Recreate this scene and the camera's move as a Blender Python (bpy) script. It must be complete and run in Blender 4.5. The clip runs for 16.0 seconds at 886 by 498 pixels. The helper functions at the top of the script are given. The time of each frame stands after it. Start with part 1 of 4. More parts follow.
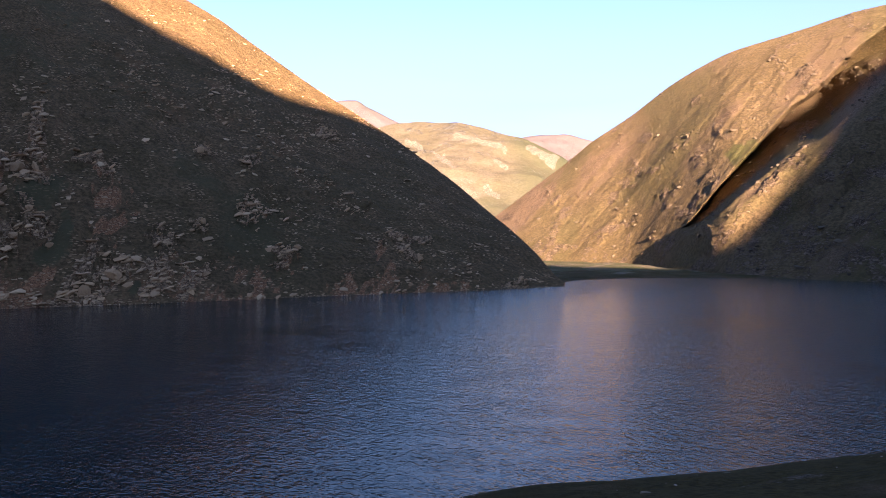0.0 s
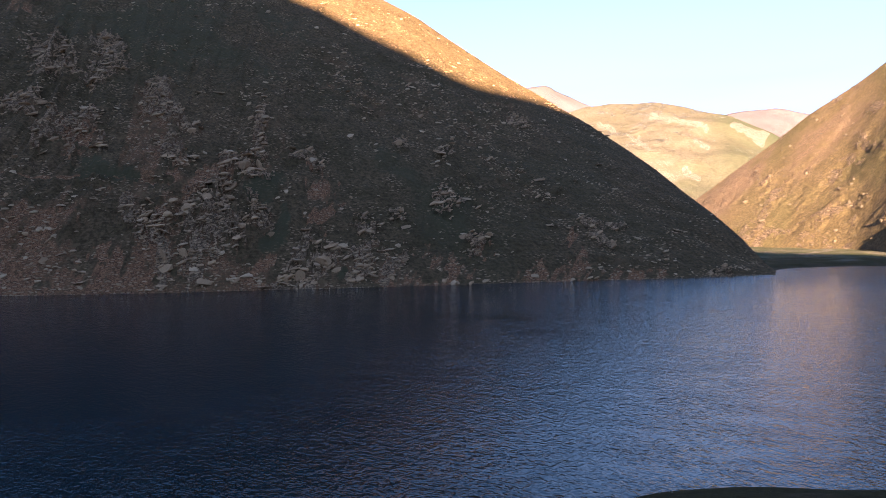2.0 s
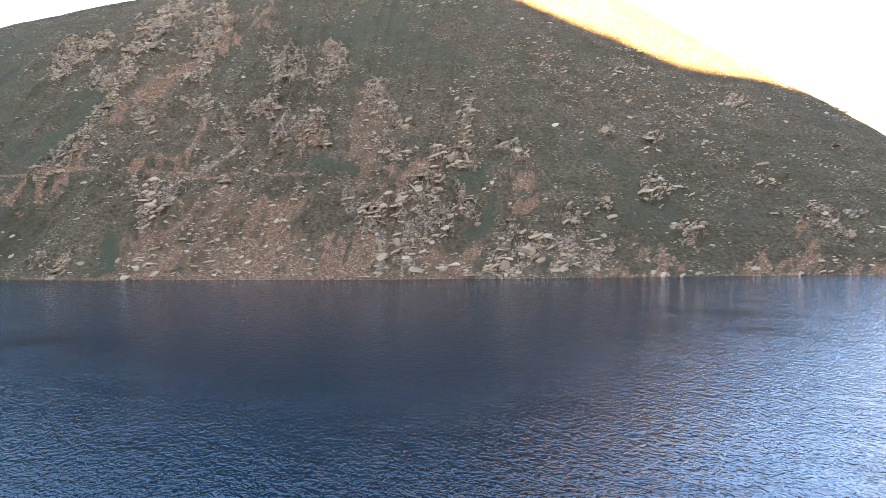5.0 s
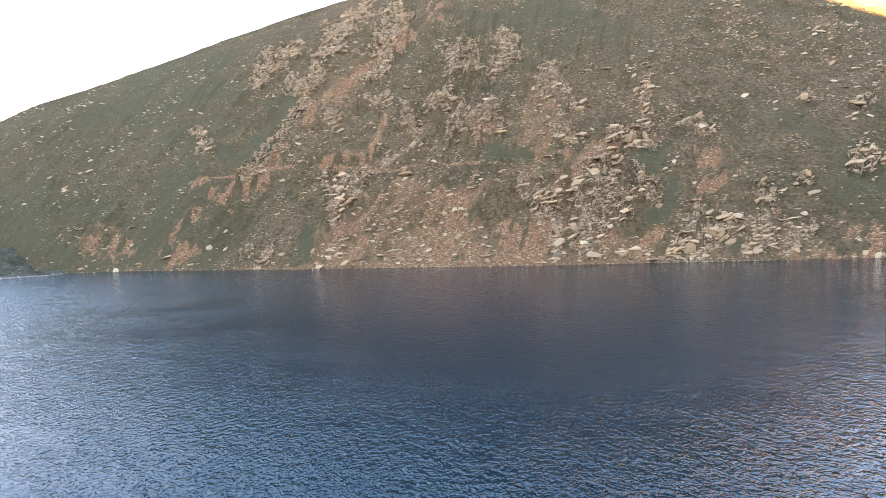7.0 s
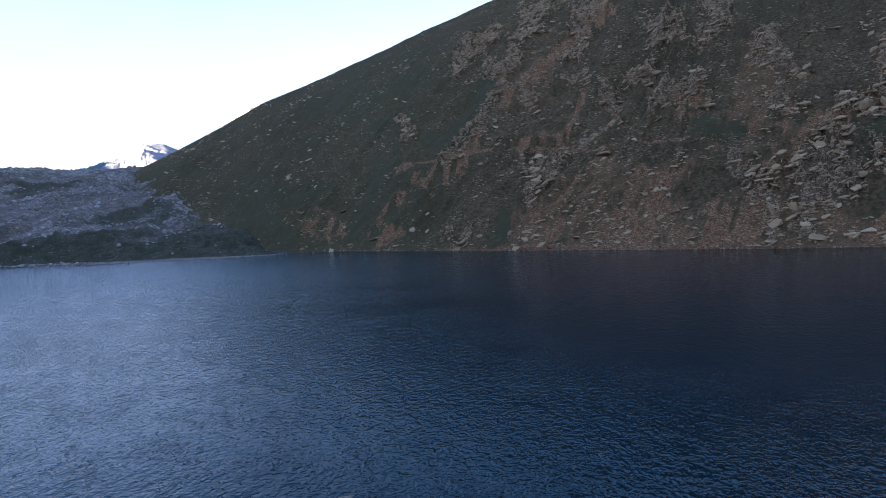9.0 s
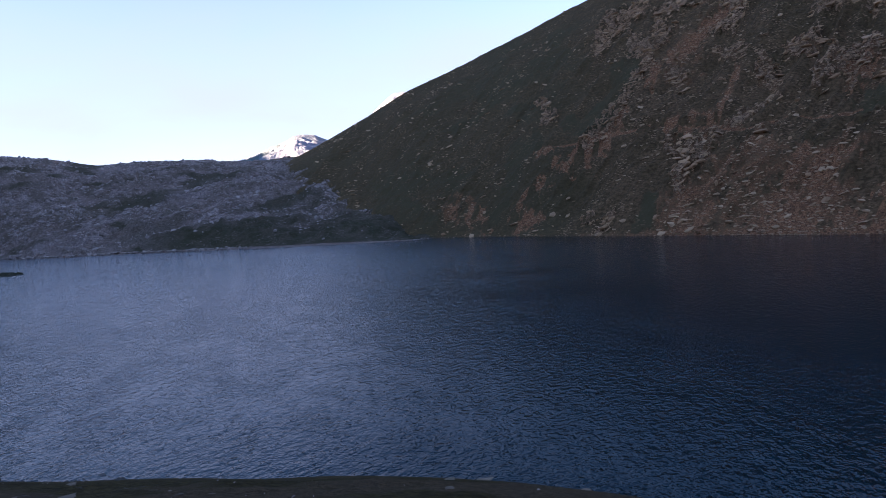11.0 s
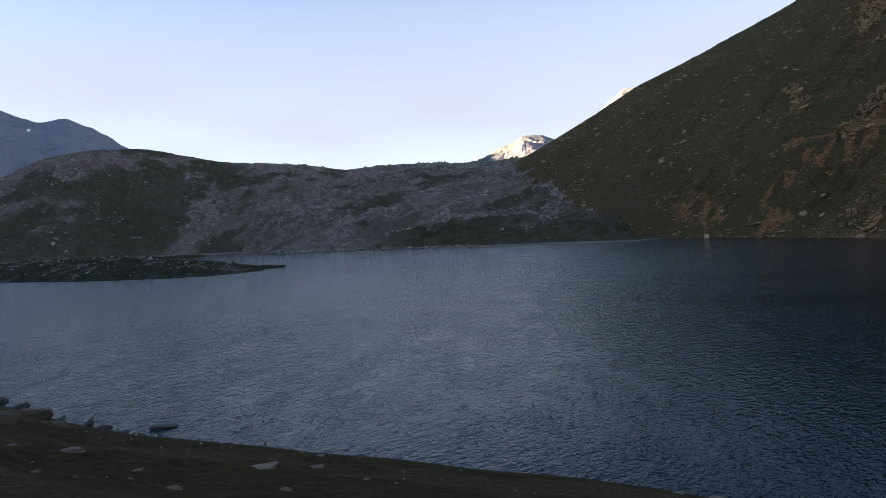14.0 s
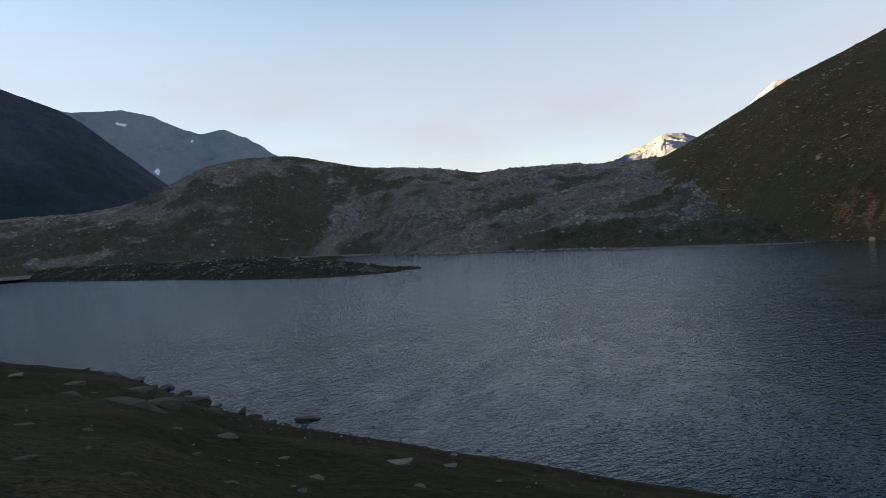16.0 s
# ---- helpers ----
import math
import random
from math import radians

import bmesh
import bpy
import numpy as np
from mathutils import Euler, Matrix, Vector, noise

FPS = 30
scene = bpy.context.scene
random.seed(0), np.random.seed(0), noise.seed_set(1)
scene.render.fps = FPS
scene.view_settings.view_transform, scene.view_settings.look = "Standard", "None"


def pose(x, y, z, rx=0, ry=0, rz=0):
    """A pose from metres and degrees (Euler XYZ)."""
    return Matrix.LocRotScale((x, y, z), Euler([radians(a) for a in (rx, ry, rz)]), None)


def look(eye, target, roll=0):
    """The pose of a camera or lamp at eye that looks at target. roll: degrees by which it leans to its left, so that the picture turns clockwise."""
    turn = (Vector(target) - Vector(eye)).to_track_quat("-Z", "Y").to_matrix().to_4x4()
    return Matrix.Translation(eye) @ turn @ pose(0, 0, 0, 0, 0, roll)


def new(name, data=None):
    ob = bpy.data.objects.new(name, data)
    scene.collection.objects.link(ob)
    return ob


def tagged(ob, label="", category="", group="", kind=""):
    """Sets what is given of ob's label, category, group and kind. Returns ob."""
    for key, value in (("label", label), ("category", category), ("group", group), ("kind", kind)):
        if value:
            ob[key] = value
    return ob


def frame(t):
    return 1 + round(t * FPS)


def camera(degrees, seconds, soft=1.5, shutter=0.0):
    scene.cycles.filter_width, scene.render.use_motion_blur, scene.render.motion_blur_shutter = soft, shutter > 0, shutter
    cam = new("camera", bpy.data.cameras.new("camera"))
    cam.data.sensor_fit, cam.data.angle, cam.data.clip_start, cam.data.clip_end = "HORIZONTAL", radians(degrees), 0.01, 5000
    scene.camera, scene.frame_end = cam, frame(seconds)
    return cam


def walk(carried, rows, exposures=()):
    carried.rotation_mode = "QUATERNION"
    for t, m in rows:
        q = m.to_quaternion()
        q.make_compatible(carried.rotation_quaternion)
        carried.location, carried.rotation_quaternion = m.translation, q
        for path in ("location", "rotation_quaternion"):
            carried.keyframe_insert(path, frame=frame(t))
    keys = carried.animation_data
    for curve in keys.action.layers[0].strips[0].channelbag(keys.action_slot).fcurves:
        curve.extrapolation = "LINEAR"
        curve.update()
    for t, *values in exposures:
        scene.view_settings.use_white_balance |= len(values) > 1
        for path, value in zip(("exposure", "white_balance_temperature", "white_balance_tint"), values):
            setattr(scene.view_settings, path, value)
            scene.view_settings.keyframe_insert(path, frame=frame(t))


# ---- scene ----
# A mountain lake in the evening. The water lies at z = 0; the eye stands 14 m above it, turning where it is.
EYE = 14.0
cam = camera(64.8, 16.0, soft=0.6)
TURNS = [
    (0.0, 90.00, 0.00, 0.00),
    (0.5, 89.80, 0.28, 3.34),
    (1.0, 89.29, 0.51, 7.22),
    (1.5, 89.34, 0.25, 11.32),
    (2.0, 88.97, 0.43, 15.59),
    (2.5, 88.62, 0.33, 18.93),
    (3.0, 88.33, 0.16, 23.09),
    (3.5, 88.27, 0.34, 26.41),
    (3.7, 88.30, 0.45, 27.80),
    (5.8, 87.95, 0.90, 34.85),
    (6.0, 87.80, 1.08, 35.91),
    (6.5, 87.38, 1.58, 39.25),
    (7.0, 87.53, 2.43, 46.61),
    (7.5, 86.81, 2.57, 51.09),
    (8.0, 86.95, 2.29, 55.04),
    (8.5, 86.79, 2.49, 59.02),
    (9.0, 86.81, 3.02, 62.63),
    (9.2, 86.90, 3.08, 63.90),
    (11.3, 86.15, 3.72, 75.65),
    (11.5, 86.12, 3.76, 76.70),
    (12.0, 86.19, 3.64, 79.42),
    (12.5, 86.61, 3.57, 83.11),
    (13.0, 86.68, 3.52, 86.77),
    (13.5, 87.04, 3.34, 89.45),
    (14.0, 87.40, 3.82, 92.45),
    (14.5, 87.43, 3.99, 94.66),
    (15.0, 87.68, 4.25, 97.43),
    (15.5, 88.07, 3.88, 99.91),
    (16.0, 88.33, 3.96, 103.37),
]
EXPOSURES = [
    (0.0, 2.56, 5750, 23), (2.0, 2.73, 5700, 19), (3.0, 3.14, 5800, 18), (3.5, 3.83, 6350, 20), (6.0, 5.07, 6800, 14), (7.0, 5.27, 7600, 15), (7.5, 4.9, 7400, 16),
    (8.0, 4.3, 7000, 16), (8.5, 3.68, 6200, 14), (9.0, 3.22, 5550, 13), (11.5, 2.68, 5900, 26), (13.0, 2.56, 6350, 22), (14.5, 2.38, 7450, 10), (16.0, 2.27, 7750, 6)]
walk(cam, [(t, pose(0, 0, EYE, rx, ry, rz)) for t, rx, ry, rz in TURNS], EXPOSURES)

# ---- light: a low evening sun behind the eye, and the sky ----
SUN_AZ, SUN_EL = 188.0, 12.0      # degrees; azimuth is counted from +y towards -x
world = bpy.data.worlds.new("sky")
scene.world = world
world.use_nodes = True
wn, wl = world.node_tree.nodes, world.node_tree.links
sky = wn.new("ShaderNodeTexSky")
sky.sky_type, sky.sun_disc = "NISHITA", False
sky.sun_elevation, sky.sun_rotation = radians(SUN_EL), radians(-SUN_AZ)
sky.altitude, sky.air_density, sky.dust_density, sky.ozone_density = 3000, 1.0, 0.5, 1.0
wn["Background"].inputs["Strength"].default_value = 0.07
# haze and thin high cloud grey the blue low down, thicker in faint streaks
veil, streak, turn = wn.new("ShaderNodeMix"), wn.new("ShaderNodeTexNoise"), wn.new("ShaderNodeMapping")
where, thick = wn.new("ShaderNodeTexCoord"), wn.new("ShaderNodeMapRange")
veil.data_type = "RGBA"
turn.inputs["Scale"].default_value, turn.inputs["Rotation"].default_value = (1.2, 3.0, 9.0), (0.3, 0.25, 0.9)
streak.inputs["Scale"].default_value, streak.inputs["Detail"].default_value = 1.3, 6
thick.inputs["From Min"].default_value, thick.inputs["From Max"].default_value = 0.4, 0.75
thick.inputs["To Min"].default_value, thick.inputs["To Max"].default_value = 0.62, 0.85
wl.new(where.outputs["Generated"], turn.inputs["Vector"])
wl.new(turn.outputs["Vector"], streak.inputs["Vector"])
wl.new(streak.outputs["Fac"], thick.inputs["Value"])
apart, low, both = wn.new("ShaderNodeSeparateXYZ"), wn.new("ShaderNodeMapRange"), wn.new("ShaderNodeMath")
low.inputs["From Min"].default_value, low.inputs["From Max"].default_value = 0.2, 0.36
low.inputs["To Min"].default_value, low.inputs["To Max"].default_value = 1.0, 0.0
both.operation = "MULTIPLY"
wl.new(where.outputs["Generated"], apart.inputs["Vector"])
wl.new(apart.outputs["Z"], low.inputs["Value"])
wl.new(low.outputs["Result"], both.inputs[0])
wl.new(thick.outputs["Result"], both.inputs[1])
wl.new(both.outputs[0], veil.inputs["Factor"])
wl.new(sky.outputs["Color"], veil.inputs["A"])
veil.inputs["B"].default_value = (1.8, 1.88, 2.45, 1)
wl.new(veil.outputs["Result"], wn["Background"].inputs["Color"])
sun_data = bpy.data.lights.new("sun", "SUN")
sun_data.energy, sun_data.angle, sun_data.color = 7.6, radians(0.4), (1.0, 0.755, 0.45)
sun = new("sun", sun_data)
_sa, _se = radians(SUN_AZ), radians(SUN_EL)
sun.matrix_world = look((-300 * math.sin(_sa), 300 * math.cos(_sa), 300 * math.tan(_se)), (0, 0, 0))


# ---- numeric helpers ----
def hash01(i, j, seed):
    h = (i.astype(np.int64) * 374761393 + j.astype(np.int64) * 668265263 + seed * 1442695041) & 0x7FFFFFFF
    h = ((h ^ (h >> 13)) * 1274126177) & 0x7FFFFFFF
    h = (h ^ (h >> 16)) & 0xFFFFF
    return h / float(0xFFFFF)


def value_noise(x, y, seed=0):
    i, j = np.floor(x), np.floor(y)
    u, v = x - i, y - j
    u, v = u * u * u * (u * (u * 6 - 15) + 10), v * v * v * (v * (v * 6 - 15) + 10)
    a, b = hash01(i, j, seed), hash01(i + 1, j, seed)
    c, d = hash01(i, j + 1, seed), hash01(i + 1, j + 1, seed)
    return ((a * (1 - u) + b * u) * (1 - v) + (c * (1 - u) + d * u) * v) * 2 - 1


def fbm(x, y, octaves=5, seed=0, gain=0.5):
    total, amp = np.zeros(np.broadcast(x, y).shape), 1.0
    for o in range(octaves):
        total = total + amp * value_noise(x, y, seed + o * 17)
        x, y, amp = 1.62 * x - 1.21 * y + 5.3, 1.21 * x + 1.62 * y - 9.1, amp * gain
    return total


def ridged(x, y, octaves=4, seed=0):
    total, amp = np.zeros(np.broadcast(x, y).shape), 1.0
    for o in range(octaves):
        total = total + amp * (1 - 2 * np.abs(value_noise(x, y, seed + o * 31)))
        x, y, amp = 1.62 * x - 1.21 * y + 2.7, 1.21 * x + 1.62 * y + 3.9, amp * 0.5
    return total


def step(a, b, x):
    t = np.clip((x - a) / (b - a), 0, 1)
    return t * t * (3 - 2 * t)


def curve(table, az, column, soft=0.6):
    """A column of a table, read at the azimuths az, with its corners rounded over about soft degrees."""
    t = np.array(table, float)
    fine = np.arange(t[0, 0] - 4, t[-1, 0] + 4, 0.1)
    v = np.interp(fine, t[:, 0], t[:, column])
    k = np.exp(-0.5 * (np.arange(-30, 31) * 0.1 / soft) ** 2)
    pad = np.concatenate([np.full(30, v[0]), v, np.full(30, v[-1])])
    return np.interp(az, fine, np.convolve(pad, k / k.sum(), "valid"))


def grid_mesh(name, x, y, z, attributes=(), wrap=False):
    """A mesh over arrays of one shape (columns by rows), facing up."""
    n, m = x.shape
    mesh = bpy.data.meshes.new(name)
    idx = np.arange(n * m).reshape(n, m)
    nxt = np.roll(idx, -1, 0) if wrap else idx[1:]
    cur = idx if wrap else idx[:-1]
    quads = np.stack([cur[:, :-1], nxt[:, :-1], nxt[:, 1:], cur[:, 1:]], -1).reshape(-1, 4)[:, ::-1]
    set_mesh(mesh, np.stack([x, y, z], -1).reshape(-1, 3), quads)
    for key, values in attributes:
        mesh.attributes.new(key, "FLOAT", "POINT").data.foreach_set("value", np.ascontiguousarray(values, np.float32).ravel())
    return mesh


def set_mesh(mesh, verts, faces, smooth=True):
    k = faces.shape[1]
    mesh.vertices.add(len(verts))
    mesh.vertices.foreach_set("co", np.ascontiguousarray(verts, np.float32).ravel())
    mesh.loops.add(faces.size)
    mesh.loops.foreach_set("vertex_index", np.ascontiguousarray(faces, np.int32).ravel())
    mesh.polygons.add(len(faces))
    mesh.polygons.foreach_set("loop_start", np.arange(0, faces.size, k, dtype=np.int32))
    mesh.polygons.foreach_set("use_smooth", np.full(len(faces), smooth))
    mesh.update(calc_edges=True)


# ---- materials ----
def material(name):
    m = bpy.data.materials.new(name)
    m.use_nodes = True
    return m, m.node_tree.nodes, m.node_tree.links, m.node_tree.nodes["Principled BSDF"]


class Net:
    """Small helpers for building a node net."""

    def __init__(self, name):
        self.m, self.n, self.l, self.bsdf = material(name)
        self.co = self.n.new("ShaderNodeTexCoord").outputs["Object"]

    def put(self, sock, value):
        if hasattr(value, "is_linked"):
            self.l.new(value, sock)
        else:
            sock.default_value = value if not isinstance(value, tuple) or len(value) == 4 or sock.type == "VECTOR" else (*value, 1)

    def noise(self, scale, detail=4, rough=0.55, vector=None, distortion=0.0):
        t = self.n.new("ShaderNodeTexNoise")
        t.inputs["Scale"].default_value, t.inputs["Detail"].default_value = scale, detail
        t.inputs["Roughness"].default_value, t.inputs["Distortion"].default_value = rough, distortion
        self.l.new(vector or self.co, t.inputs["Vector"])
        return t.outputs["Fac"]

    def cells(self, scale, vector=None, feature="F1", out="Distance"):
        t = self.n.new("ShaderNodeTexVoronoi")
        t.feature = feature
        t.inputs["Scale"].default_value = scale
        self.l.new(vector or self.co, t.inputs["Vector"])
        return t.outputs[out]

    def stretch(self, scale, turn=(0, 0, 0)):
        t = self.n.new("ShaderNodeMapping")
        t.inputs["Scale"].default_value, t.inputs["Rotation"].default_value = scale, turn
        self.l.new(self.co, t.inputs["Vector"])
        return t.outputs["Vector"]

    def ramp(self, value, a, b, low=0.0, high=1.0):
        t = self.n.new("ShaderNodeMapRange")
        t.interpolation_type = "SMOOTHSTEP"
        self.put(t.inputs["Value"], value)
        t.inputs["From Min"].default_value, t.inputs["From Max"].default_value = a, b
        t.inputs["To Min"].default_value, t.inputs["To Max"].default_value = low, high
        return t.outputs["Result"]

    def math(self, op, a, b=0.0):
        t = self.n.new("ShaderNodeMath")
        t.operation = op
        self.put(t.inputs[0], a)
        self.put(t.inputs[1], b)
        return t.outputs[0]

    def mix(self, fac, a, b):
        t = self.n.new("ShaderNodeMix")
        t.data_type = "RGBA"
        self.put(t.inputs["Factor"], fac)
        self.put(t.inputs["A"], a)
        self.put(t.inputs["B"], b)
        return t.outputs["Result"]

    def attribute(self, name):
        t = self.n.new("ShaderNodeAttribute")
        t.attribute_name = name
        return t.outputs["Fac"]

    def bump(self, height, distance, strength=1.0, normal=None):
        t = self.n.new("ShaderNodeBump")
        t.inputs["Distance"].default_value, t.inputs["Strength"].default_value = distance, strength
        self.l.new(height, t.inputs["Height"])
        if normal:
            self.l.new(normal, t.inputs["Normal"])
        return t.outputs["Normal"]

    def done(self, color, rough, normal=None, spec=0.3):
        self.put(self.bsdf.inputs["Base Color"], color)
        self.put(self.bsdf.inputs["Roughness"], rough)
        self.put(self.bsdf.inputs["Specular IOR Level"], spec)
        if normal:
            self.l.new(normal, self.bsdf.inputs["Normal"])
        return self.m


def slope_material(name, grass, dry, earth, rock, size=1.0, stones=0.75, bumpy=1.1, ledges=0.12, lush=None, ragged=2.0, grain=1.0):
    """Turf on a stony slope: grass and dry grass, bare earth and rock where the sheet says so, and loose stones."""
    s = Net(name)
    big, mid = s.noise(0.02 / size, 5, 0.6), s.noise(0.13 / size, 6, 0.65)
    fine, grit = s.noise(0.8 / size, 6, 0.7), s.noise(3.2 / size, 4, 0.7)
    turf = s.mix(s.ramp(s.math("ADD", s.math("MULTIPLY", big, 0.45), s.math("MULTIPLY", mid, 0.55)), 0.4, 0.6), grass, dry)
    turf = s.mix(s.ramp(fine, 0.38, 0.62, 0.0, 0.8 * grain), turf, tuple(c * 0.4 for c in grass))
    turf = s.mix(s.ramp(grit, 0.55, 0.8, 0.0, 0.45 * grain), turf, tuple(min(1, c * 1.7) for c in dry))
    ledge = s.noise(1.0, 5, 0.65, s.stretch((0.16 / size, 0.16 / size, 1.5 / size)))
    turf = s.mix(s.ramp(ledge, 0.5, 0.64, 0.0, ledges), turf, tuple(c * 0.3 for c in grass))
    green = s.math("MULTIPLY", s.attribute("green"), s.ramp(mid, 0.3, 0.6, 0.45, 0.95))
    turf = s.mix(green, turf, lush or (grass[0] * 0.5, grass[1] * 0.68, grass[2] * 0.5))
    soil = s.mix(s.ramp(s.math("ADD", s.math("MULTIPLY", grit, 0.5), s.math("MULTIPLY", fine, 0.5)), 0.38, 0.62), tuple(c * 0.38 for c in earth), tuple(min(1, c * 1.2) for c in earth))
    e = s.ramp(s.math("ADD", s.attribute("earth"), s.math("MULTIPLY", s.math("SUBTRACT", s.math("ADD", s.math("MULTIPLY", mid, 0.5), s.math("MULTIPLY", fine, 0.5)), 0.5), 1.5)), 0.25, 0.75)
    ground = s.mix(e, turf, soil)
    # rock in cracked slabs that lie one on the other
    warp = s.n.new("ShaderNodeVectorMath")
    bend = s.n.new("ShaderNodeTexNoise")
    bend.inputs["Scale"].default_value, bend.inputs["Detail"].default_value = 0.35 / size, 5
    s.l.new(s.co, bend.inputs["Vector"])
    warp.operation, warp.inputs[1].default_value = "MULTIPLY_ADD", (1.4, 1.4, 1.4)
    s.l.new(bend.outputs["Color"], warp.inputs[0])
    s.l.new(s.stretch((0.34 / size, 0.34 / size, 0.85 / size), (0.12, 0.16, 0.5)), warp.inputs[2])
    layered = warp.outputs["Vector"]
    crack, shade = s.cells(1.0, layered, "DISTANCE_TO_EDGE"), s.cells(3.4, layered, "F1", "Color")
    broken = s.cells(3.4, layered, "DISTANCE_TO_EDGE")
    tone = s.math("ADD", s.math("MULTIPLY", s.noise(1.6 / size, 6, 0.75), 0.6), s.math("MULTIPLY", s.ramp(shade, 0.1, 0.9), 0.4))
    stone = s.mix(s.ramp(tone, 0.3, 0.7), tuple(c * 0.5 for c in rock), tuple(min(1, c * 1.1) for c in rock))
    dim = s.math("MULTIPLY", s.math("MAXIMUM", s.ramp(crack, 0.06, 0.01), s.math("MULTIPLY", s.ramp(broken, 0.08, 0.02), s.ramp(s.noise(0.28 / size, 2), 0.45, 0.62))), s.ramp(mid, 0.3, 0.6, 0.5, 1.0))
    stone = s.mix(dim, stone, tuple(c * 0.28 for c in rock))
    r = s.math("ADD", s.attribute("rock"), s.math("ADD", s.math("MULTIPLY", s.math("SUBTRACT", fine, 0.5), 1.1 * ragged), s.math("MULTIPLY", s.math("SUBTRACT", mid, 0.5), ragged)))
    ground = s.mix(s.ramp(r, 0.5, 0.66), ground, stone)
    peb = s.cells(1.0, s.stretch((0.62 / size, 0.62 / size, 1.9 / size)))
    # dark rings round loose stones on soil: contact shade put into the colour
    ring_shade = s.math("MULTIPLY", s.ramp(s.math("ABSOLUTE", s.math("SUBTRACT", peb, 0.42)), 0.07, 0.0), s.math("MULTIPLY", e, stones))
    ground = s.mix(ring_shade, ground, tuple(c * 0.14 for c in earth))
    scatter = s.math("MULTIPLY", s.ramp(peb, 0.36, 0.28), s.math("MAXIMUM", s.math("MULTIPLY", s.ramp(s.noise(0.11 / size, 5, 0.65), 0.48, 0.62), s.ramp(s.attribute("green"), 0.1, 0.9, 1.0, 0.35)), s.math("MULTIPLY", e, 0.9)))
    ground = s.mix(s.math("MULTIPLY", scatter, stones), ground, s.mix(s.ramp(fine, 0.35, 0.65), tuple(c * 0.75 for c in rock), tuple(min(1, c * 1.1) for c in rock)))
    ground = s.mix(s.ramp(s.math("ADD", s.attribute("snow"), s.math("MULTIPLY", s.math("SUBTRACT", fine, 0.5), 0.6)), 0.4, 0.6), ground, (0.82, 0.84, 0.87))
    h = s.math("ADD", s.math("ADD", fine, s.math("MULTIPLY", grit, 0.35)), s.math("ADD", s.math("MULTIPLY", scatter, 0.4), s.math("MULTIPLY", s.math("MULTIPLY", s.ramp(crack, 0.0, 0.15), s.ramp(r, 0.45, 0.66)), 0.9)))
    return s.done(ground, 0.95, s.bump(h, bumpy * size), 0.1)


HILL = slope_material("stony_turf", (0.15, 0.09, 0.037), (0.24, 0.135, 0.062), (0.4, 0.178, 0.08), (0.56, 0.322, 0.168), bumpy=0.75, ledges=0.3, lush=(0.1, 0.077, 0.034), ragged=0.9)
BROWN = slope_material("dry_mountain_turf", (0.155, 0.103, 0.047), (0.21, 0.137, 0.07), (0.215, 0.133, 0.08), (0.25, 0.165, 0.108), 1.5)
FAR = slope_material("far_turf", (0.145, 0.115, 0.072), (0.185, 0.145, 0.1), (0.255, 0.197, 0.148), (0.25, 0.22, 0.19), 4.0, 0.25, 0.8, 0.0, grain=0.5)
MEADOW = slope_material("valley_meadow", (0.1, 0.088, 0.036), (0.15, 0.122, 0.06), (0.19, 0.15, 0.1), (0.24, 0.2, 0.15), 1.5, 0.4, 0.4)
MORAINE = slope_material("moraine_rubble", (0.21, 0.152, 0.106), (0.37, 0.262, 0.212), (0.4, 0.28, 0.228), (0.6, 0.445, 0.372), 0.8, bumpy=0.8, lush=(0.055, 0.05, 0.022))
HEADLAND = slope_material("headland_turf", (0.05, 0.045, 0.018), (0.09, 0.074, 0.046), (0.1, 0.08, 0.058), (0.27, 0.215, 0.18), 0.8)
BANK = slope_material("bank_turf", (0.066, 0.049, 0.013), (0.095, 0.068, 0.023), (0.115, 0.076, 0.038), (0.19, 0.147, 0.106), 0.3, 0.0, 0.9, 0.3)
PEAK = slope_material("high_rock", (0.17, 0.128, 0.125), (0.19, 0.145, 0.14), (0.2, 0.15, 0.145), (0.24, 0.19, 0.185), 6.0, 0.2, 0.6, 0.0, grain=0.3)
# distance haze is mixed into this rock's colour, making it paler and bluer
PALE_PEAK = slope_material("haze_paled_rock", (0.21, 0.22, 0.275), (0.26, 0.27, 0.33), (0.24, 0.25, 0.31), (0.32, 0.33, 0.39), 6.0, 0.2, 0.5, 0.0, grain=0.4)
# bluish cast of haze on distant slopes, put into the turf's own colour
BLUE = slope_material("haze_blue_turf", (0.05, 0.06, 0.078), (0.065, 0.074, 0.092), (0.08, 0.085, 0.1), (0.1, 0.107, 0.122), 4.0, 0.0, 0.6, 0.0, grain=0.5)
# blue-grey of the haze before the far range, painted into its rock
HAZY = slope_material("haze_tinted_rock", (0.225, 0.235, 0.27), (0.25, 0.26, 0.29), (0.255, 0.262, 0.29), (0.3, 0.31, 0.335), 5.0, 0.0, 0.4, 0.0, grain=0.3)


